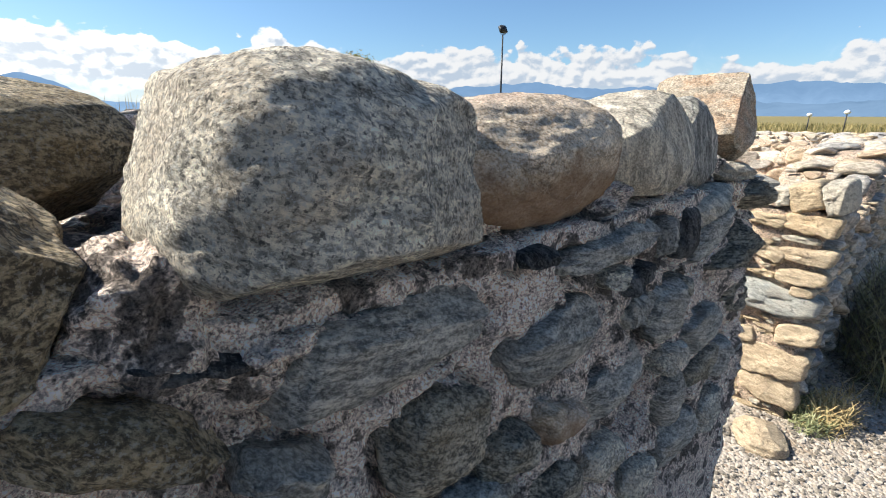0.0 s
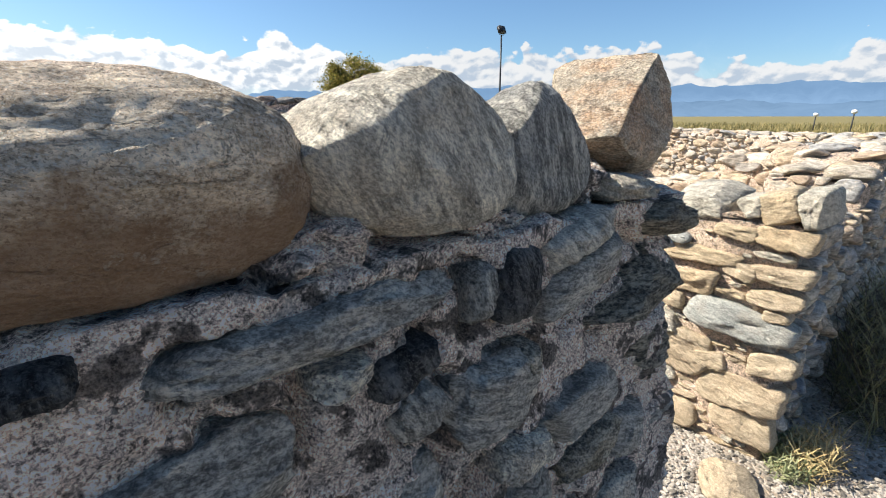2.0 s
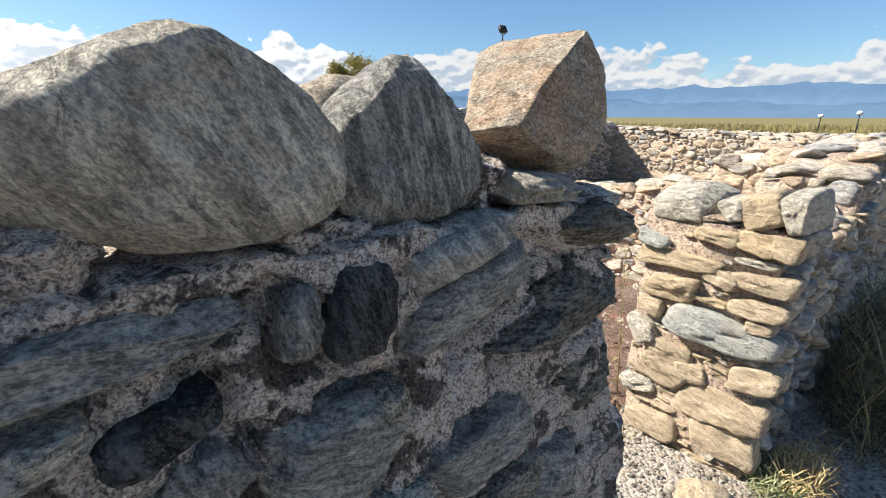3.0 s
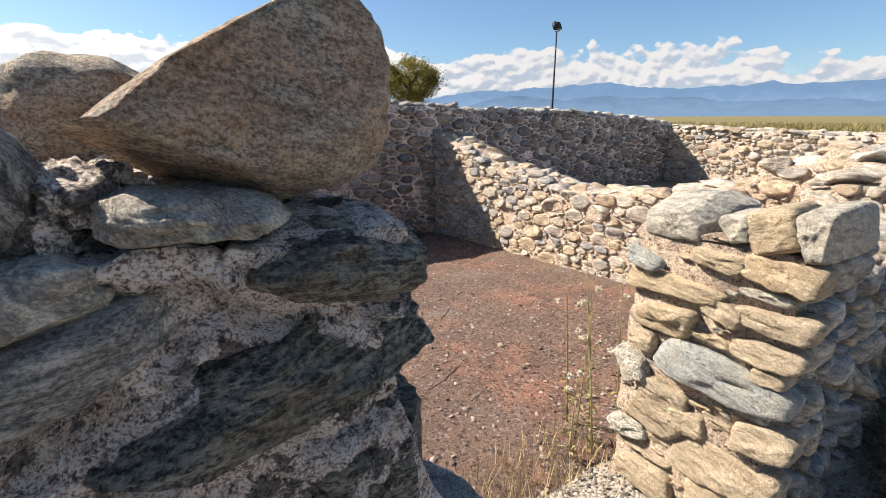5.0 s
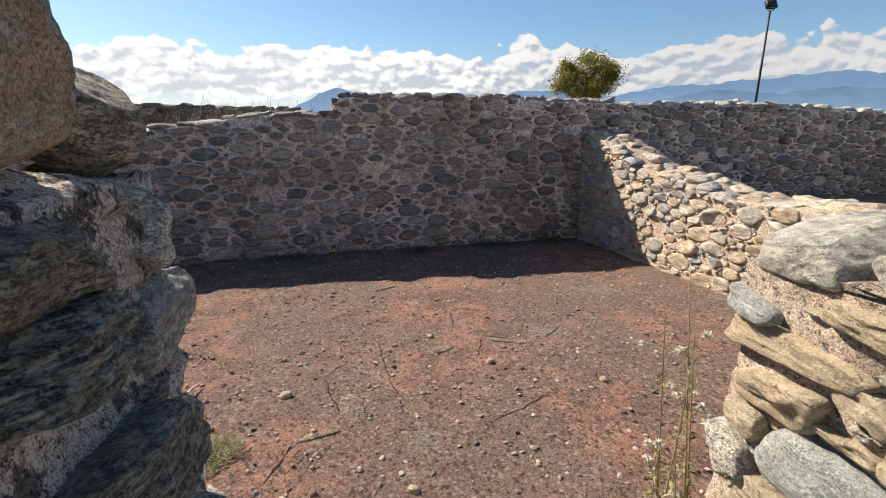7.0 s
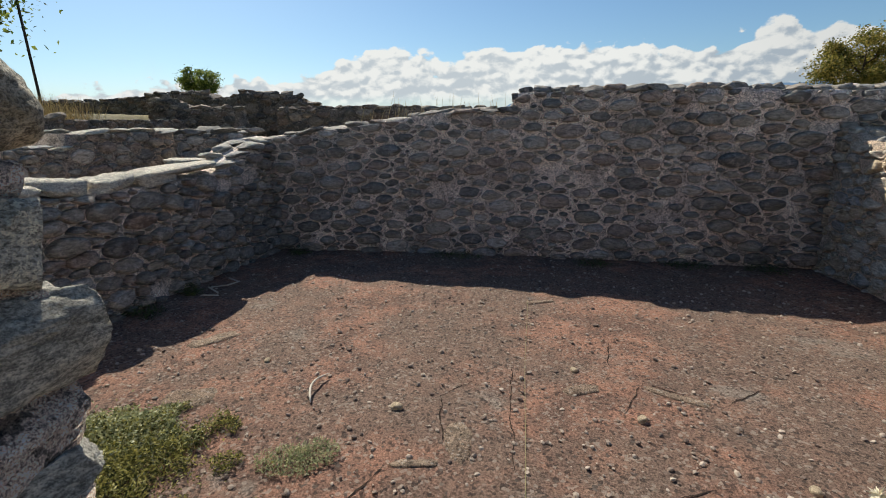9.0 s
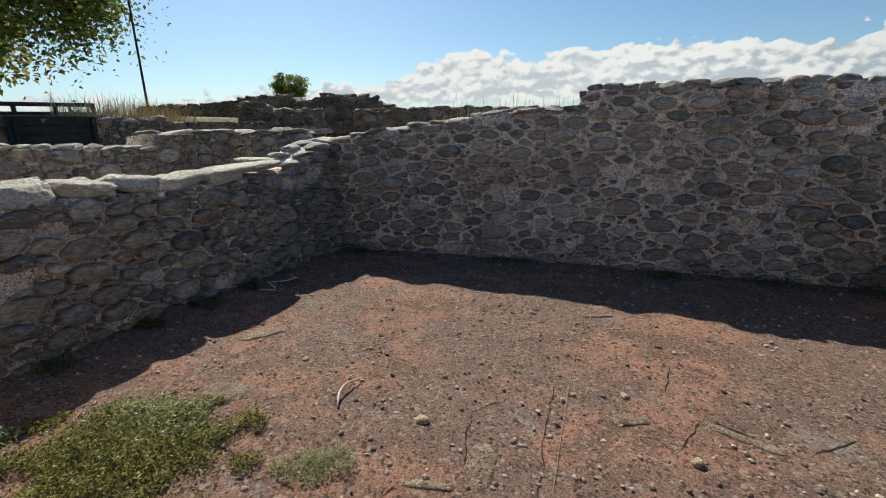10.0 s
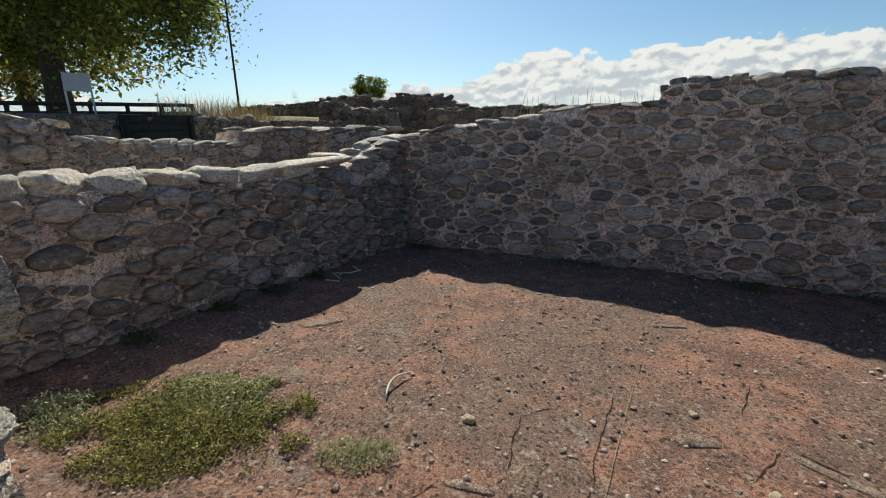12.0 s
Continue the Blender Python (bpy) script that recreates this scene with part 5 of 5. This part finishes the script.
def tube(path, radii, mat, name, parent, sides=7, label=""):
    verts, faces = [], []
    for i, (p, r) in enumerate(zip(path, radii)):
        d = (path[min(i + 1, len(path) - 1)] - path[max(i - 1, 0)]).normalized()
        x = d.orthogonal().normalized()
        y = d.cross(x)
        for k in range(sides):
            a = math.tau * k / sides
            verts.append(tuple(p + (x * math.cos(a) + y * math.sin(a)) * r))
    for i in range(len(path) - 1):
        for k in range(sides):
            j = (k + 1) % sides
            faces.append((i * sides + k, i * sides + j, (i + 1) * sides + j, (i + 1) * sides + k))
    faces.append(tuple(range(sides))[::-1])
    faces.append(tuple(range((len(path) - 1) * sides, len(path) * sides)))
    return raw(name, verts, faces, mat, parent, True, label)


def tree(at, height, girth, crown, leaf, count, mat, label, seed, limbs=7, low=0.3):
    """crown: centre height over the foot, radius across, radius up."""
    rng = random.Random(seed)
    t = thing("tree", label, "tree", at=at)
    cz, rx, rz = crown
    top = Vector((rng.uniform(-0.1, 0.1) * rx, rng.uniform(-0.1, 0.1) * rx, height))
    spine = [top * f + Vector((0.05 * rx * math.sin(5 * f + seed), 0.05 * rx * math.cos(4 * f), 0)) * f for f in (0, 0.1, 0.25, 0.45, 0.7, 1.0)]
    tube(spine, [girth * (1.25, 1.0, 0.85, 0.65, 0.4, 0.15)[i] for i in range(6)], BARK, "trunk", t, 10)
    tips = []
    for i in range(limbs):
        f = low + (0.95 - low) * i / limbs
        a = i * 2.4 + rng.uniform(-0.4, 0.4)
        p = top * f
        reach = rx * rng.uniform(0.6, 0.95)
        end = Vector((math.cos(a) * reach, math.sin(a) * reach, cz + rng.uniform(-0.5, 0.6) * rz))
        path = [p.lerp(end, k / 5) + Vector((rng.gauss(0, 0.04), rng.gauss(0, 0.04), 0.12 * math.sin(k / 5 * 3.1))) * rx for k in range(6)]
        tube(path, [girth * 0.45 * (1 - 0.17 * k) for k in range(6)], BARK, "limb", t, 7)
        tips += path[2:]
    clumps = []
    for _ in range(int(46 + 6 * limbs)):
        d = Vector((rng.gauss(0, 1), rng.gauss(0, 1), rng.gauss(0, 1))).normalized() * rng.uniform(0.35, 1.0) ** 0.5
        clumps.append((Vector((d.x * rx, d.y * rx, cz + d.z * rz)), rng.uniform(0.12, 0.30) * rx))
    clumps += [(p, rng.uniform(0.12, 0.24) * rx) for p in tips]
    verts, faces = [], []
    for _ in range(count):
        c, r = rng.choice(clumps)
        p = c + Vector((rng.gauss(0, 0.5), rng.gauss(0, 0.5), rng.gauss(0, 0.42))) * r
        leaf_mesh(verts, faces, p, leaf, rng, 0.2, 0.6)
    raw("crown", verts, faces, mat, t, False)
    return t


tree((22.35, 35.42, 0.0), 5.6, 0.16, (4.4, 2.5, 1.8), 0.15, 22000, LEAF_Y, "small round tree with yellowing green leaves", 4, 7)
tree((-11.6, 6.7, 1.85), 7.0, 0.27, (4.1, 4.5, 2.9), 0.13, 80000, LEAF, "large spreading dark green tree on the terrace", 9, 11, 0.22)
tree((-24.5, 36.7, 1.7), 4.0, 0.14, (3.4, 1.55, 1.2), 0.16, 7000, LEAF, "small rounded tree far behind the ruins", 12, 6)
tree((-19.0, 9.0, 1.8), 5.0, 0.25, (2.8, 4.2, 1.8), 0.22, 9000, LEAF_Y, "yellow-green tree behind the railing", 15, 7)


def patch(name, n, mat, label, seed, where, size, rise, narrow=0.5, category="plant"):
    rng = random.Random(seed)
    verts, faces = [], []
    for _ in range(n):
        p, h = where(rng)
        leaf_mesh(verts, faces, p + Vector((0, 0, rng.random() ** 1.5 * h)), size, rng, 0.1, narrow, rise)
    tagged(raw(name, verts, faces, mat, None, False), label, category, kind="stuff")


def blob(cx, cy, rx, ry, high, turn=0.0):
    def where(rng):
        a, r = rng.uniform(0, math.tau), math.sqrt(rng.random())
        x, y = r * rx * math.cos(a), r * ry * math.sin(a)
        c, s = math.cos(radians(turn)), math.sin(radians(turn))
        x, y = cx + c * x - s * y, cy + s * x + c * y
        k = 0.55 + 0.9 * max(0, fbm(Vector((x * 5, y * 5, 1)), 3) + 0.3)
        if fbm(Vector((x * 4, y * 4, 7)), 3) + (1 - r) * 0.9 < 0.12:
            x, y = cx, cy
            x += rng.gauss(0, 0.3) * rx
            y += rng.gauss(0, 0.3) * ry
        return Vector((x, y, floor_z(x, y) + 0.005)), high * k * (1.1 - r * 0.8)

    return where


patch("groundcover", 30000, HERB, "low green creeping herb on the red floor", 21, blob(0.12, 1.84, 0.72, 0.46, 0.11, 20), 0.020, 0.5, 0.35)
patch("groundcover", 2600, SAGE, "silvery green herb at the edge of the patch", 22, blob(-0.55, 1.55, 0.26, 0.22, 0.12), 0.022, 0.8, 0.35)
patch("groundcover", 1500, SAGE, "small pale green herb on the red floor", 23, blob(1.06, 2.03, 0.20, 0.13, 0.06, 15), 0.022, 0.9, 0.25)
patch("groundcover", 5200, SAGE, "pale flowering tips over the green herb", 24, blob(0.10, 2.02, 0.48, 0.26, 0.13, 20), 0.020, 0.8)
for k, (x, y, r, h) in enumerate(((-1.15, 3.0, 0.16, 0.12), (-1.12, 3.55, 0.22, 0.16), (-1.1, 2.3, 0.2, 0.12), (-1.12, 4.1, 0.14, 0.14), (2.9, 5.85, 0.30, 0.10), (4.7, 5.9, 0.3, 0.16), (-0.9, 5.9, 0.25, 0.1), (1.2, 6.0, 0.4, 0.07), (3.9, 6.0, 0.3, 0.08))):
    patch("weed", 420, WEED, "small green weeds growing along the foot of the wall", 30 + k, blob(x, y, r, r * 0.6, h), 0.030, 0.9, 0.3)


def grass(name, n, mat, label, seed, where, high, width):
    rng = random.Random(seed)
    verts, faces = [], []
    for _ in range(n):
        p = where(rng)
        h = high * rng.uniform(0.45, 1.15)
        blade(verts, faces, p, p + Vector((rng.gauss(0, 0.25) * h, rng.gauss(0, 0.25) * h, h)), width, rng)
    tagged(raw(name, verts, faces, mat, None, False), label, "grass", kind="stuff")


def spread(x0, x1, y0, y1, level):
    def where(rng):
        x, y = rng.uniform(x0, x1), rng.uniform(y0, y1)
        return Vector((x, y, level(x, y)))

    return where


def field(rng):
    a, r = radians(rng.uniform(48, 100)), 17 + 90 * rng.random() ** 2.2
    x, y = r * math.sin(a), r * math.cos(a)
    return Vector((x, y, ground_z(x, y)))


grass("field_grass", 26000, FIELD_GRASS, "tall dry yellow-green grass covering the field", 41, field, 0.75, 0.03)
grass("dry_grass", 1300, DRY, "tall dry yellow grass on the edge of the terrace", 42, spread(-8.3, -7.0, 6.9, 9.4, lambda x, y: max(1.55, ground_z(x, y))), 0.6, 0.006)
grass("dry_grass", 380, DRY, "sparse dry yellow grass in the opening of the wall", 43, spread(2.2, 2.95, 0.80, 1.3, floor_z), 0.17, 0.0016)
grass("dry_grass", 30, DRY, "thin dry weeds on top of the tall wall", 44, spread(0.6, 1.85, 6.2, 6.7, lambda x, y: top_n(x) + 0.02), 0.22, 0.003)
grass("dry_grass", 14, DRY, "thin dry weeds on top of the tall wall", 45, spread(-0.2, 0.6, 6.3, 6.7, lambda x, y: top_n(x) + 0.02), 0.35, 0.003)


def stalk_plant(x, y, high, seed, heads=2):
    rng = random.Random(seed)
    t = thing("tall_weed", "tall thin dry weed with white seed heads in the opening", "weed", "tall weeds in the opening", at=(x, y, floor_z(x, y)))
    lean = Vector((rng.gauss(0, 0.08), rng.gauss(0, 0.08), 0))
    path = [Vector((lean.x * f, lean.y * f, f)) * high for f in (0, 0.3, 0.6, 0.85, 1.0)]
    tube(path, [0.005, 0.004, 0.003, 0.002, 0.0012], STALK, "stem", t, 5)
    verts, faces = [], []
    for _ in range(60):
        f = rng.uniform(0.05, 0.95)
        leaf_mesh(verts, faces, Vector((lean.x * f, lean.y * f, f)) * high, 0.05 * (1.2 - f), rng, 0.4, 0.22, 0.6)
    raw("leaves", verts, faces, HERB if seed % 2 else STALK, t, False)
    for k in range(heads):
        f = rng.uniform(0.5, 0.95)
        p = Vector((lean.x * f, lean.y * f, f)) * high
        q = p + Vector((rng.gauss(0, 0.06), rng.gauss(0, 0.06), rng.uniform(0.03, 0.1)))
        tube([p, p.lerp(q, 0.5), q], [0.0015, 0.0012, 0.001], STALK, "branch", t, 4)
        verts, faces = [], []
        for _ in range(70):
            leaf_mesh(verts, faces, q, 0.018, rng, 0, 0.4)
        raw("seed_head", verts, faces, SEED, t, False)


for k, (x, y, h) in enumerate(((2.98, 1.14, 1.05), (3.06, 1.22, 0.85), (2.92, 1.20, 0.75), (3.12, 1.10, 0.95), (2.86, 1.05, 0.55), (3.0, 1.32, 0.9), (2.78, 1.12, 0.45))):
    stalk_plant(x, y, h, 60 + k)


def brush(name, n, mat, label, seed, cx, cy, rx, ry, high, width=0.0022):
    """A tangle of thin dry twigs."""
    rng = random.Random(seed)
    verts, faces = [], []
    for _ in range(n):
        a, r = rng.uniform(0, math.tau), math.sqrt(rng.random())
        p = Vector((cx + r * rx * math.cos(a), cy + r * ry * math.sin(a), 0))
        p.z = ground_z(p.x, p.y) + rng.random() ** 2 * high * 0.6
        d = Vector((rng.gauss(0, 1), rng.gauss(0, 1), rng.gauss(0.5, 0.6))).normalized() * high * rng.uniform(0.2, 0.5)
        blade(verts, faces, p, p + d, width, rng)
    tagged(raw(name, verts, faces, mat, None, False), label, "bush", kind="stuff")


brush("dry_brush", 2600, BARK, "dark tangled dry brush against the shaded wall", 71, 4.4, 0.05, 1.0, 0.28, 0.75)
brush("dry_brush", 1200, HERB, "dark green trailing brush against the shaded wall", 72, 4.6, 0.1, 1.1, 0.25, 0.6)
brush("dry_brush", 2200, STALK, "tangled straw-coloured stems against the shaded wall", 75, 4.4, 0.02, 1.1, 0.26, 0.85)
brush("dry_plant", 800, DRY, "dry straw-coloured plant at the foot of the wall end", 73, 3.02, 0.19, 0.20, 0.10, 0.24, 0.0028)
brush("green_plant", 900, SAGE, "small green plant at the foot of the wall end", 74, 2.94, 0.25, 0.20, 0.11, 0.14, 0.004)


# ---- things on the floor ----
def root():
    pts = [Vector((0.92 - 0.07 * math.sin(f * 2.6) + 0.02 * f, 2.46 + 0.30 * f, floor_z(0.9, 2.5) + 0.012 + 0.02 * math.sin(3 * f))) for f in [i / 9 for i in range(10)]]
    tagged(tube(pts, [0.005, 0.006, 0.007, 0.007, 0.007, 0.006, 0.006, 0.005, 0.005, 0.003], BONE, "root", None, 8), "bleached curved root lying on the floor", "root")


root()
pts = [Vector((-0.95 + 0.12 * math.sin(i * 1.3), 4.05 + 0.07 * i, floor_z(-0.9, 4.2) + 0.02 + 0.015 * math.cos(i * 2.1))) for i in range(9)]
tagged(tube(pts, [0.008] * 9, BONE, "root", None, 7), "pale twisted root lying in the wall's shade", "root")
pts = [Vector((2.10 + 0.006 * math.sin(i * 0.7), 1.45 + 2.95 * i / 12, floor_z(2.1, 1.45 + 2.95 * i / 12) + 0.008)) for i in range(13)]
tagged(tube(pts, [0.0014] * 13, STALK, "string", None, 5), "pale string stretched along the floor", "string")
for k, (x, y, r) in enumerate(((1.412, 2.48, 0.035), (2.7, 2.6, 0.03), (0.4, 2.9, 0.025), (2.0, 1.6, 0.028), (1.1, 1.7, 0.026), (3.3, 2.2, 0.03), (2.4, 3.1, 0.025))):
    tagged(boulder("pebble", (x, y, floor_z(x, y) + r * 0.4), (2 * r, 1.5 * r, 1.2 * r), CREAM, None, (0, 0, 50 * k), 90 + k, 3), "pale rounded cobble lying on the red floor", "pebble", "cobbles on the floor")


CRACK = plain("dark_crack", (0.022, 0.017, 0.015), (0.055, 0.04, 0.033), 60.0, 1.0, 0.0, 0.0)


def crack(x0, y0, x1, y1, width, seed):
    """A ragged open joint between two slabs of the floor."""
    rng = random.Random(seed)
    n = max(6, int(math.hypot(x1 - x0, y1 - y0) / 0.03))
    side = Vector((-(y1 - y0), x1 - x0, 0)).normalized()
    verts, faces = [], []
    for i in range(n + 1):
        f = i / n
        c = Vector((x0 + (x1 - x0) * f, y0 + (y1 - y0) * f, 0)) + side * (0.016 * fbm(Vector((f * 3, seed, 0)), 4) + 0.006 * fbm(Vector((f * 14, seed, 5)), 3))
        w = 0.7 * width * rng.uniform(0.2, 1.0) * (0.3 + math.sin(f * 3.1))
        for k in (-1, 1):
            p = c + side * w * k
            verts.append((p.x, p.y, floor_z(p.x, p.y) + 0.012 * fbm(Vector((p.x, p.y, 0)) * 1.6, 4) + 0.004 * fbm(Vector((p.x, p.y, 0)) * 9, 3) + 0.003))
    faces = [(2 * i, 2 * i + 1, 2 * i + 3, 2 * i + 2) for i in range(n)]
    tagged(raw("floor_crack", verts, faces, CRACK), "dark open crack between slabs of the floor", "crack", "cracks in the floor")


CRACKS = (
    (1.62, 2.66, 1.71, 2.22, 0.007), (1.62, 2.65, 1.79, 2.87, 0.006), (1.36, 1.80, 1.47, 2.03, 0.009), (1.47, 2.03, 1.70, 2.10, 0.008),
    (2.63, 3.21, 2.69, 3.64, 0.007), (2.69, 3.62, 3.01, 3.62, 0.006), (2.01, 3.10, 2.02, 2.56, 0.008), (2.27, 2.80, 2.52, 2.95, 0.006),
    (2.79, 3.00, 2.62, 2.65, 0.007), (2.79, 3.00, 3.00, 2.91, 0.007), (3.48, 3.07, 3.20, 2.83, 0.008), (-0.13, 2.25, 0.02, 2.40, 0.008),
    (2.08, 4.31, 2.35, 4.44, 0.009), (0.28, 3.17, 0.57, 3.22, 0.006), (0.62, 3.00, 0.86, 3.50, 0.004), (1.05, 3.55, 1.90, 3.62, 0.004),
    (2.02, 2.56, 2.06, 2.10, 0.005), (2.45, 1.95, 2.95, 2.16, 0.006),
)
for k, (x0, y0, x1, y1, w) in enumerate(CRACKS):
    crack(x0, y0, x1, y1, w, k + 1)

# ---- lamps, panel, railing ----
def lamp_pole(at, high, radius, label, head=True):
    t = thing("flood_light", label, "lamp post", at=at)
    tube([Vector((0, 0, 0)), Vector((0, 0, high * 0.5)), Vector((0, 0, high))], [radius, radius * 0.85, radius * 0.7], IRON, "pole", t, 10)
    tube([Vector((0, 0, 0)), Vector((0, 0, 0.03))], [radius * 2.4, radius * 2.4], IRON, "base_plate", t, 12)
    if head:
        bm = bmesh.new()
        bmesh.ops.create_cube(bm, size=1, matrix=pose(0, 0, high + 0.26, -25, 0, 0) @ Matrix.Diagonal((0.46, 0.22, 0.38, 1)))
        bmesh.ops.bevel(bm, geom=bm.edges[:], offset=0.025, segments=2, affect="EDGES")
        h = part("lamp_head", bm, IRON, t)
        bm = bmesh.new()
        bmesh.ops.create_cube(bm, size=1, matrix=pose(0, -0.105, high + 0.21, -25, 0, 0) @ Matrix.Diagonal((0.38, 0.02, 0.30, 1)))
        part("glass", bm, GLASS, h, "grey lamp glass")
        tube([Vector((-0.2, 0, high + 0.02)), Vector((0, 0, high)), Vector((0.2, 0, high + 0.02))], [0.014] * 3, IRON, "bracket", t, 6)
    return t


lamp_pole((20.94, 18.07, -0.05), 5.85, 0.06, "dark floodlight on a slim steel pole behind the ruins")
lamp_pole((-8.6, 9.45, 1.8), 6.5, 0.028, "slim dark steel pole standing on the terrace", False)


def field_lamp(x, y, high):
    t = thing("field_lamp", "small white lamp on a short post in the grass", "lamp", "small lamps in the field", at=(x, y, ground_z(x, y)))
    tube([Vector((0, 0, 0)), Vector((0, 0, high))], [0.05, 0.04], IRON, "post", t, 8)
    verts, faces = boulder_verts(5, 3, 2.0, 0.0, 0, rough=0.0)
    raw("lamp_head", [(v.x * 0.2, v.y * 0.2, high + 0.1 + v.z * 0.15) for v in verts], faces, WHITE, t)


field_lamp(0.0 + 45 * math.sin(radians(82.3)), 45 * math.cos(radians(82.3)), 1.75)
field_lamp(0.0 + 50 * math.sin(radians(79.6)), 50 * math.cos(radians(79.6)), 1.6)


def panel_stand():
    t = thing("information_panel", "grey metal information panel on two pale legs", "sign stand", at=(-9.2, 6.02, 1.85))
    turn = pose(0, 0, 0, 0, 0, 62)
    for dx in (-0.22, 0.22):
        tube([turn @ Vector((dx, 0.10, 0)), turn @ Vector((dx, 0.02, 0.46)), turn @ Vector((dx, 0.12, 0.90))], [0.022, 0.022, 0.018], WHITE, "leg", t, 8)
    bm = bmesh.new()
    bmesh.ops.create_cube(bm, size=1, matrix=turn @ pose(0, 0.05, 0.70, -14, 0, 0) @ Matrix.Diagonal((0.47, 0.03, 0.38, 1)))
    bmesh.ops.bevel(bm, geom=bm.edges[:], offset=0.006, segments=1, affect="EDGES")
    part("board", bm, PANEL, t)


panel_stand()


def railing():
    t = thing("railing", "low dark timber railing along the terrace", "railing")
    a, b = Vector((-11.0, 3.9, 1.72)), Vector((-9.3, 8.6, 1.72))
    for k in range(8):
        p = a.lerp(b, k / 7)
        tube([p, p + Vector((0, 0, 0.48))], [0.05, 0.045], TIMBER, "post", t, 8)
    for h in (0.24, 0.44):
        tube([a + Vector((0, 0, h)), a.lerp(b, 0.5) + Vector((0.03, 0, h + 0.01)), b + Vector((0, 0, h))], [0.045] * 3, TIMBER, "rail", t, 8)


railing()


def board_screen():
    t = thing("board_screen", "dark green boards screening the edge of the terrace", "fence panel", at=(-6.83, 6.16, 1.20))
    for k in range(4):
        bm = bmesh.new()
        bmesh.ops.create_cube(bm, size=1, matrix=pose(0, 0, 0.08 + 0.152 * k) @ Matrix.Diagonal((0.03, 1.42, 0.148, 1)))
        bmesh.ops.bevel(bm, geom=bm.edges[:], offset=0.004, segments=1, affect="EDGES")
        part("board", bm, BOARD, t)
    for dy in (-0.62, 0.62):
        tube([Vector((0.035, dy, -1.15)), Vector((0.035, dy, 0.58))], [0.03, 0.03], BOARD, "post", t, 8)


board_screen()


def mortar_patch(x, y, w, h, turn, seed):
    """A thin pale rest of mortar bedding on the floor."""
    off = Vector((seed * 3.1, seed * 1.7, 0))
    m = pose(x, y, 0, 0, 0, turn)
    n, verts, faces = 34, [], []
    for scale, up in ((1.06, -0.006), (0.96, 0.006), (0.6, 0.009)):
        for i in range(n):
            a = math.tau * i / n
            c, s = math.cos(a), math.sin(a)
            r = (abs(c) ** 3.5 + abs(s) ** 3.5) ** (-1 / 3.5) * 0.5 * (1 + 0.22 * fbm(Vector((c * 2.2, s * 2.2, 0)) + off, 4))
            p = m @ Vector((r * c * w * scale, r * s * h * scale, 0))
            verts.append((p.x, p.y, floor_z(p.x, p.y) + 0.012 * fbm(Vector((p.x, p.y, 0)) * 1.6, 4) + up))
    verts.append((x, y, floor_z(x, y) + 0.012 * fbm(Vector((x, y, 0)) * 1.6, 4) + 0.010))
    faces = [(k * n + i, k * n + (i + 1) % n, (k + 1) * n + (i + 1) % n, (k + 1) * n + i) for k in range(2) for i in range(n)]
    faces += [(2 * n + i, 2 * n + (i + 1) % n, 3 * n) for i in range(n)]
    tagged(raw("mortar_patch", verts, faces, MORTAR_BED), "thin pale patch of old mortar on the red floor", "mortar patch", "mortar patches on the floor")


for k, (x, y, w, h, turn) in enumerate(((1.78, 2.27, 0.13, 0.28, 10), (0.20, 2.40, 0.28, 0.22, 20), (1.60, 2.08, 0.22, 0.05, 12), (2.95, 2.88, 0.34, 0.06, -22), (-0.20, 3.18, 0.14, 0.36, -40), (2.42, 2.86, 0.22, 0.10, 25), (2.22, 4.40, 0.26, 0.07, 24))):
    mortar_patch(x, y, w, h, turn, 61 + k)
